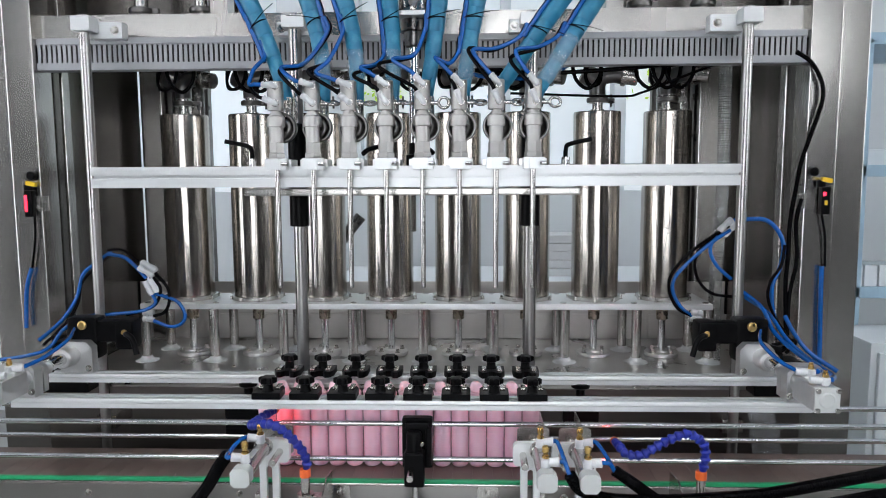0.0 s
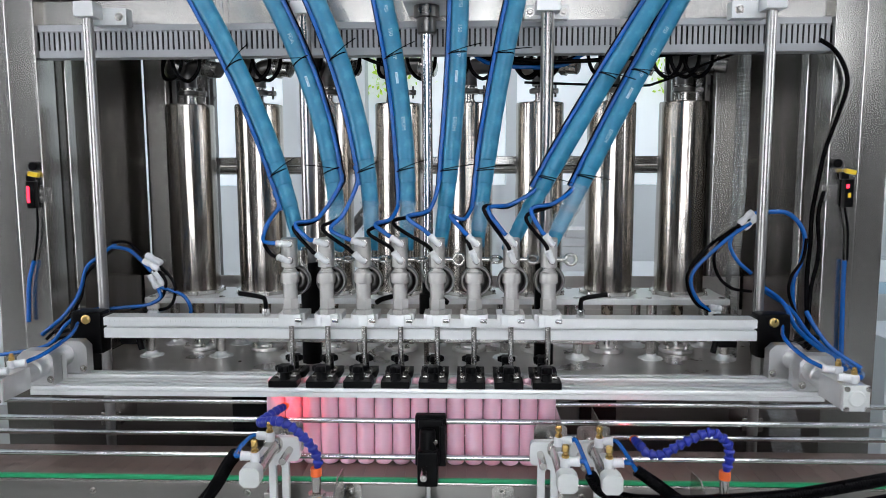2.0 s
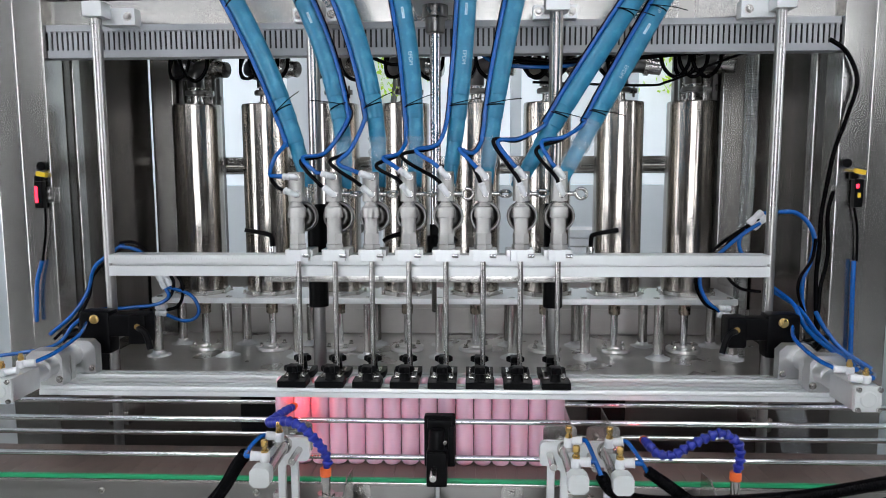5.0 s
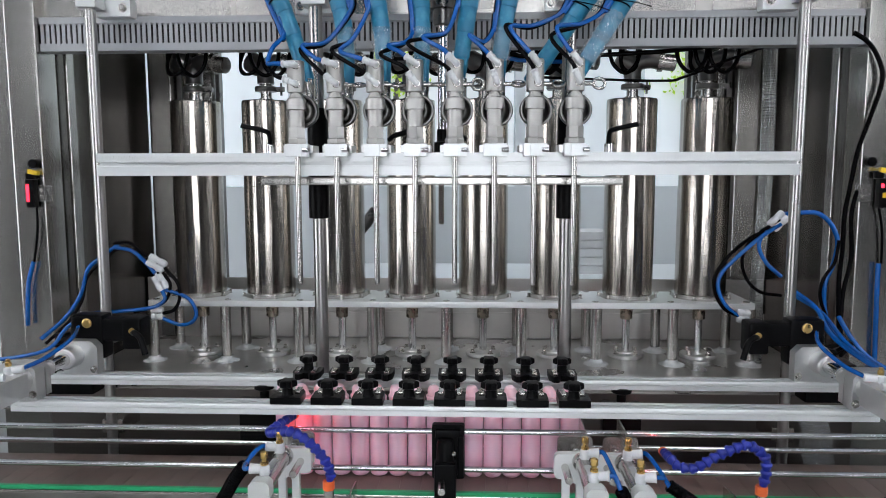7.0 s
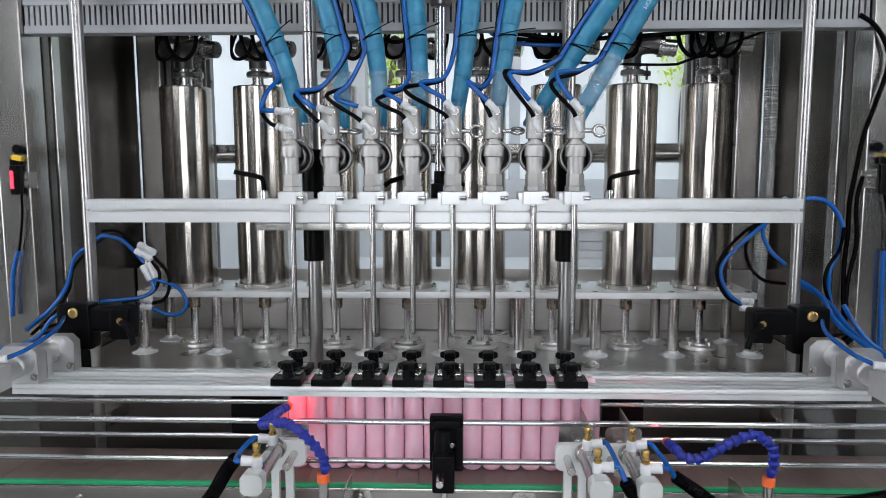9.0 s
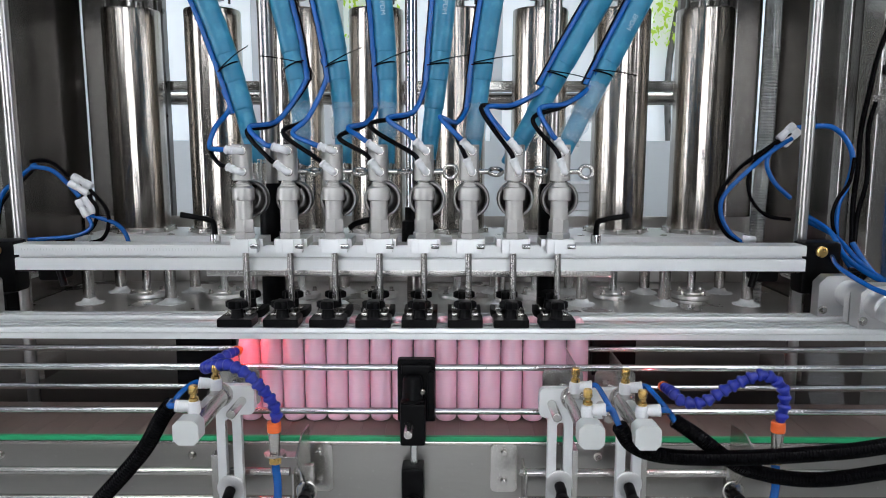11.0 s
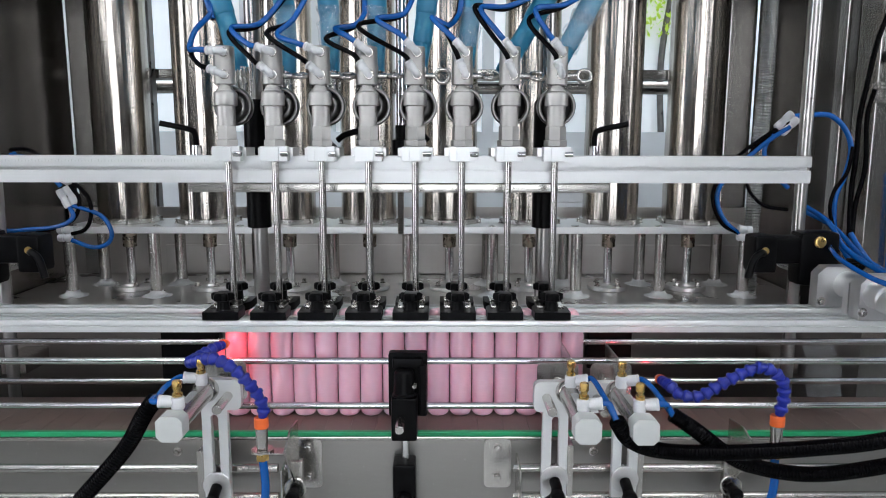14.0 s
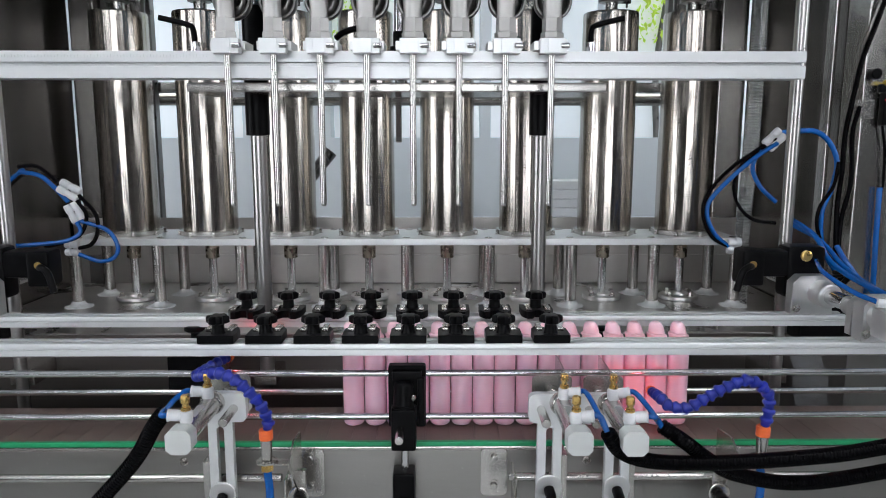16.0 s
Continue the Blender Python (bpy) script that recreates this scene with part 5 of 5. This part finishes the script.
def loose_lines():
    blue, blk = "loose blue pneumatic tube", "loose black pneumatic tube"
    loose_tube([(-0.701, 0.2, 0.392), (-0.667, 0.2, 0.392), (-0.632, 0.2, 0.364)], 0.0036, RUBBER, blk)
    loose_tube([(-0.701, 0.2, 0.383), (-0.665, 0.2, 0.376), (-0.639, 0.2, 0.354), (-0.617, 0.2, 0.328)], 0.0040, TUBEB, blue)
    connector((-0.63, 0.2, 0.359), (-0.596, 0.2, 0.340))
    connector((-0.614, 0.2, 0.325), (-0.599, 0.2, 0.294))
    connector((-0.628, 0.2, 0.243), (-0.604, 0.2, 0.243))
    loose_tube([(-0.597, 0.2, 0.341), (-0.569, 0.2, 0.306), (-0.568, 0.2, 0.272), (-0.581, 0.2, 0.25), (-0.604, 0.2, 0.243)], 0.0036, RUBBER, blk)
    loose_tube([(-0.602, 0.2, 0.33), (-0.586, 0.2, 0.306), (-0.595, 0.2, 0.274), (-0.62, 0.2, 0.257), (-0.665, 0.2, 0.245)], 0.0036, RUBBER, blk)
    loose_tube([(-0.599, 0.2, 0.294), (-0.551, 0.2, 0.277), (-0.533, 0.2, 0.248), (-0.541, 0.2, 0.226), (-0.568, 0.2, 0.219), (-0.605, 0.2, 0.232)], 0.0040, TUBEB, blue)
    loose_tube([(-0.605, 0.2, 0.294), (-0.596, 0.192, 0.273), (-0.622, 0.183, 0.258), (-0.681, 0.165, 0.254), (-0.739, 0.157, 0.249), (-0.784, 0.15, 0.222), (-0.83, 0.14, 0.175), (-0.95, 0.1, 0.16)], 0.0040, TUBEB, blue)
    loose_tube([(-0.705, 0.22, 0.385), (-0.764, 0.25, 0.352), (-0.79, 0.25, 0.327), (-0.809, 0.25, 0.272), (-0.83, 0.22, 0.226), (-0.86, 0.18, 0.19)], 0.0045, TUBEB, blue)
    loose_tube([(-0.712, 0.225, 0.375), (-0.79, 0.252, 0.315), (-0.805, 0.25, 0.262), (-0.82, 0.22, 0.22), (-0.85, 0.18, 0.18)], 0.0034, RUBBER, blk)
    loose_tube([(-0.878, 0.225, 0.467), (-0.881, 0.226, 0.414), (-0.894, 0.228, 0.345)], 0.0026, RUBBER, "thin black sensor cable", "sensor_cable", "cable")
    loose_tube([(-0.894, 0.226, 0.348), (-0.906, 0.224, 0.305), (-0.911, 0.224, 0.26), (-0.913, 0.222, 0.21)], 0.0048, TUBEB, "blue sleeve on the sensor cable", "cable_sleeve", "sleeve")
    loose_tube([(0.667, 0.2, 0.442), (0.625, 0.2, 0.416), (0.578, 0.2, 0.38), (0.545, 0.2, 0.335), (0.542, 0.2, 0.299), (0.561, 0.2, 0.262), (0.590, 0.2, 0.246)], 0.0036, RUBBER, blk)
    loose_tube([(0.667, 0.195, 0.434), (0.629, 0.196, 0.408), (0.585, 0.198, 0.368), (0.553, 0.2, 0.330), (0.550, 0.2, 0.299), (0.567, 0.2, 0.266), (0.592, 0.2, 0.245)], 0.0040, TUBEB, blue)
    connector((0.650, 0.2, 0.427), (0.676, 0.2, 0.453))
    connector((0.590, 0.2, 0.246), (0.614, 0.2, 0.244))
    loose_tube([(0.655, 0.2, 0.429), (0.612, 0.2, 0.402), (0.595, 0.2, 0.362), (0.605, 0.2, 0.322), (0.634, 0.2, 0.295), (0.676, 0.2, 0.288)], 0.0034, RUBBER, blk)
    loose_tube([(0.64, 0.2, 0.421), (0.628, 0.2, 0.400), (0.629, 0.2, 0.380), (0.645, 0.2, 0.353), (0.674, 0.2, 0.327)], 0.0040, TUBEB, blue)
    loose_tube([(0.678, 0.22, 0.452), (0.717, 0.22, 0.456), (0.75, 0.22, 0.454), (0.777, 0.22, 0.432), (0.792, 0.22, 0.396), (0.786, 0.22, 0.351), (0.771, 0.22, 0.305), (0.778, 0.22, 0.24), (0.80, 0.2, 0.19)], 0.0048, TUBEB, blue)
    loose_tube([(0.792, 0.215, 0.40), (0.786, 0.215, 0.355), (0.765, 0.215, 0.319), (0.761, 0.215, 0.282), (0.779, 0.215, 0.237), (0.807, 0.2, 0.19)], 0.0034, RUBBER, blk)
    loose_tube([(0.70, 0.21, 0.30), (0.722, 0.15, 0.273), (0.725, 0.1, 0.236), (0.732, 0.03, 0.215), (0.730, -0.08, 0.208), (0.708, -0.123, 0.213)], 0.0046, TUBEB, blue)
    loose_tube([(0.71, 0.21, 0.285), (0.735, 0.15, 0.262), (0.742, 0.08, 0.226), (0.745, 0.0, 0.208), (0.735, -0.12, 0.206), (0.708, -0.172, 0.213)], 0.0042, TUBEB, blue)
    loose_tube([(0.793, 0.2, 0.245), (0.80, 0.17, 0.215), (0.82, 0.14, 0.18), (0.86, 0.1, 0.15)], 0.0048, TUBEB, blue)
    loose_tube([(0.802, 0.225, 0.812), (0.831, 0.224, 0.792), (0.853, 0.222, 0.757), (0.86, 0.22, 0.717), (0.844, 0.22, 0.655), (0.822, 0.22, 0.583), (0.811, 0.222, 0.507), (0.805, 0.225, 0.449), (0.805, 0.225, 0.381), (0.802, 0.225, 0.308), (0.806, 0.22, 0.19)], 0.0046, RUBBER, "thick black power cable hanging from the duct", "power_cable", "cable")
    loose_tube([(0.828, 0.226, 0.50), (0.819, 0.226, 0.449), (0.824, 0.226, 0.363), (0.812, 0.226, 0.289), (0.806, 0.215, 0.2)], 0.0042, RUBBER, "thick black power cable beside the post", "power_cable", "cable")
    loose_tube([(0.872, 0.225, 0.467), (0.882, 0.226, 0.418), (0.886, 0.228, 0.35)], 0.0026, RUBBER, "thin black sensor cable", "sensor_cable", "cable")
    loose_tube([(0.878, 0.224, 0.352), (0.879, 0.224, 0.281), (0.884, 0.224, 0.12)], 0.0050, TUBEB, "blue sleeve on the sensor cable", "cable_sleeve", "sleeve")
    loose_tube([(0.11, 0.30, 0.80), (0.25, 0.29, 0.782), (0.433, 0.28, 0.787), (0.526, 0.28, 0.795), (0.62, 0.28, 0.80)], 0.005, RUBBER, "black cable slung under the duct", "power_cable", "cable")
    loose_tube([(0.20, 0.31, 0.74), (0.44, 0.3, 0.73), (0.496, 0.3, 0.738), (0.58, 0.3, 0.77), (0.68, 0.3, 0.806)], 0.003, RUBBER, "thin black cable slung under the duct", "sensor_cable", "cable")
    loose_tube([(0.073, 0.3, 0.821), (0.102, 0.3, 0.789), (0.16, 0.3, 0.774), (0.275, 0.3, 0.774), (0.33, 0.3, 0.80)], 0.0045, TUBEB, blue)
    loose_tube([(0.073, 0.31, 0.825), (0.11, 0.31, 0.797), (0.17, 0.31, 0.784), (0.275, 0.31, 0.783), (0.34, 0.31, 0.81)], 0.0045, RUBBER, blk)
    loose_tube([(-0.189, 0.3, 0.816), (-0.153, 0.3, 0.794), (-0.102, 0.3, 0.78), (-0.065, 0.3, 0.808), (-0.028, 0.3, 0.843)], 0.0042, RUBBER, blk)
    for x in (0.175, 0.215, 0.49, 0.53, 0.56, 0.345, -0.455, -0.43, -0.62, -0.245, -0.07, 0.07):
        loose_tube([(x, 0.36, 0.82), (x + 0.012, 0.36, 0.775), (x + 0.04, 0.36, 0.755), (x + 0.065, 0.36, 0.78), (x + 0.07, 0.36, 0.82)], 0.0045, RUBBER, "drooping loop of black cable under the duct", "cable_loop", "cable")
    e = thing("suction_hose", 0.737, 0.47, 0.073, "clear ribbed plastic hose standing beside the post", "hose")
    part("hose", tube(B(), [(0.0, 0, 0.0), (-0.004, -0.005, 0.2), (0.006, 0, 0.45), (0.004, 0, 0.76)], 0.0165, 18, 10, (0.006, 0.0022)), CLEAR, e)


def valve_plate():
    """Lift cylinder above the carriage, fixed to the crossbeam."""
    e = thing("lift_cylinder", LX + 0.005, 0.165, 0.80, "stainless lift cylinder with fittings under the top plate", "air cylinder")
    part("mount_plate", box(B(), -0.045, 0.045, -0.05, 0.09, 0.075, 0.085, 0.002), ALU, e)
    part("gland", lathe(B(), (0, 0, 0.02), (0, 0, 1), [(0, 0.017), (0.004, 0.02), (0.03, 0.02), (0.032, 0.026), (0.055, 0.026)], 24), DARKST, e)
    part("barrel", lathe(B(), (0, 0, 0.085), (0, 0, 1), [(0, 0.03), (0.003, 0.032), (0.33, 0.032), (0.334, 0.03)], 28), STEEL, e)
    f = tube(B(), [(0.0, -0.03, 0.105), (0.004, -0.05, 0.105), (0.012, -0.056, 0.112), (0.026, -0.056, 0.122)], 0.0085, 14)
    part("fitting", f, WHITEP, e, "white plastic push-in fitting")
    f = tube(B(), [(0.0, -0.03, 0.135), (-0.004, -0.05, 0.135), (-0.012, -0.056, 0.13), (-0.026, -0.056, 0.118)], 0.0085, 14)
    part("fitting", f, WHITEP, e, "white plastic push-in fitting")


def upper_valve(x):
    e = thing("clamped_pipe_joint", x, 0.36, 0.925, "dark steel clamped pipe joint standing above the crossbeam", "pipe joint", "clamped pipe joints")
    part("ferrule", lathe(B(), (0, 0, -0.008), (0, 0, 1), [(0, 0.022), (0.004, 0.022), (0.006, 0.014), (0.02, 0.014), (0.021, 0.026), (0.030, 0.026), (0.031, 0.016), (0.06, 0.016)], 22), STEEL, e)
    bm = lathe(B(), (0, 0, 0.012), (0, 0, 1), [(0, 0.027), (0.003, 0.029), (0.010, 0.029), (0.013, 0.027)], 24)
    box(bm, 0.026, 0.042, -0.006, 0.006, 0.012, 0.025, 0.002)
    part("clamp", bm, DARKST, e)
    part("pipe", rod(B(), (0, 0, 0.05), (0, 0, 0.26), 0.019), STEEL, e)
    part("bracket", box(B(), -0.03, 0.03, -0.02, 0.11, -0.014, -0.0085, 0.001), STEEL, e)


def scraps():
    e = thing("paper_scrap", -0.105, 0.475, 0.0735, "small white scrap of paper lying on the wet deck", "paper scrap")
    bm = B()
    box(bm, -0.018, 0.018, -0.012, 0.012, 0, 0.002)
    part("sheet", bm, SEAL, e)
    e = thing("film_scrap", 0.70, 0.165, -0.05, "crumpled clear plastic film hanging by the belt", "plastic film")
    bm = B()
    rd = random.Random(4)
    g = [[bm.verts.new((0.012 * i + 0.035 * (j / 9) + rd.uniform(-0.004, 0.004), rd.uniform(-0.01, 0.01), 0.11 - 0.018 * j)) for i in range(6)] for j in range(9)]
    for a, b in zip(g, g[1:]):
        for k in range(5):
            bm.faces.new((a[k], a[k + 1], b[k + 1], b[k]))
    bmesh.ops.solidify(bm, geom=bm.faces[:], thickness=0.0004)
    part("film", bm, WRAP, e, smooth=12)


for sd in (-1, 1):
    cross_shaft(sd)
    eye_sensor(sd)
    valve_cluster(sd)
stopper(-0.258, 0.081, -1, 0.25, (-0.300, -0.215, 0.092), 0.006, 0.012, -0.168)
stopper(0.226, 0.078, 1, 1.0, (0.262, -0.262, 0.085), -0.014, -0.006, -0.156)
stopper(0.293, 0.077, 1, 0.1, (0.338, -0.235, 0.080), 0.016, 0.002, -0.156)
sensor_hose([(-0.174, -0.19, 0.058), (-0.173, -0.19, 0.072), (-0.181, -0.19, 0.091), (-0.196, -0.19, 0.11), (-0.213, -0.187, 0.124), (-0.238, -0.178, 0.132),
             (-0.268, -0.155, 0.122), (-0.285, -0.128, 0.112), (-0.280, -0.10, 0.112), (-0.270, -0.075, 0.115), (-0.265, -0.052, 0.113)], (-0.176, -0.19, -0.02), 0.065, 0.0285)
sensor_hose([(0.498, -0.18, 0.056), (0.502, -0.18, 0.082), (0.497, -0.18, 0.105), (0.473, -0.178, 0.12), (0.448, -0.175, 0.111), (0.423, -0.172, 0.096), (0.397, -0.168, 0.078),
             (0.376, -0.155, 0.075), (0.368, -0.135, 0.080), (0.367, -0.10, 0.076)], (0.496, -0.18, -0.02), 0.09, -0.030)
rail_bracket()
far_block(-0.40, -0.305, 0.012)
far_block(0.295, 0.368, 0.04)
conduit([(-0.300, -0.215, 0.092), (-0.318, -0.21, 0.068), (-0.350, -0.20, 0.018), (-0.414, -0.20, -0.054), (-0.47, -0.2, -0.12)], 0.0110)
conduit([(0.262, -0.265, 0.085), (0.282, -0.26, 0.057), (0.327, -0.25, 0.039), (0.41, -0.25, 0.037), (0.513, -0.25, 0.043), (0.60, -0.25, 0.054), (0.80, -0.24, 0.09)], 0.0100)
conduit([(0.338, -0.235, 0.080), (0.367, -0.24, 0.061), (0.41, -0.225, 0.026), (0.446, -0.22, 0.006), (0.516, -0.22, -0.006), (0.60, -0.22, 0.002), (0.80, -0.2, 0.03)], 0.0100)
loose_lines()
valve_plate()
for px in (-0.67, -0.525, 0.50, 0.645):
    upper_valve(px)
rack()
far_things()
scraps()


motions()
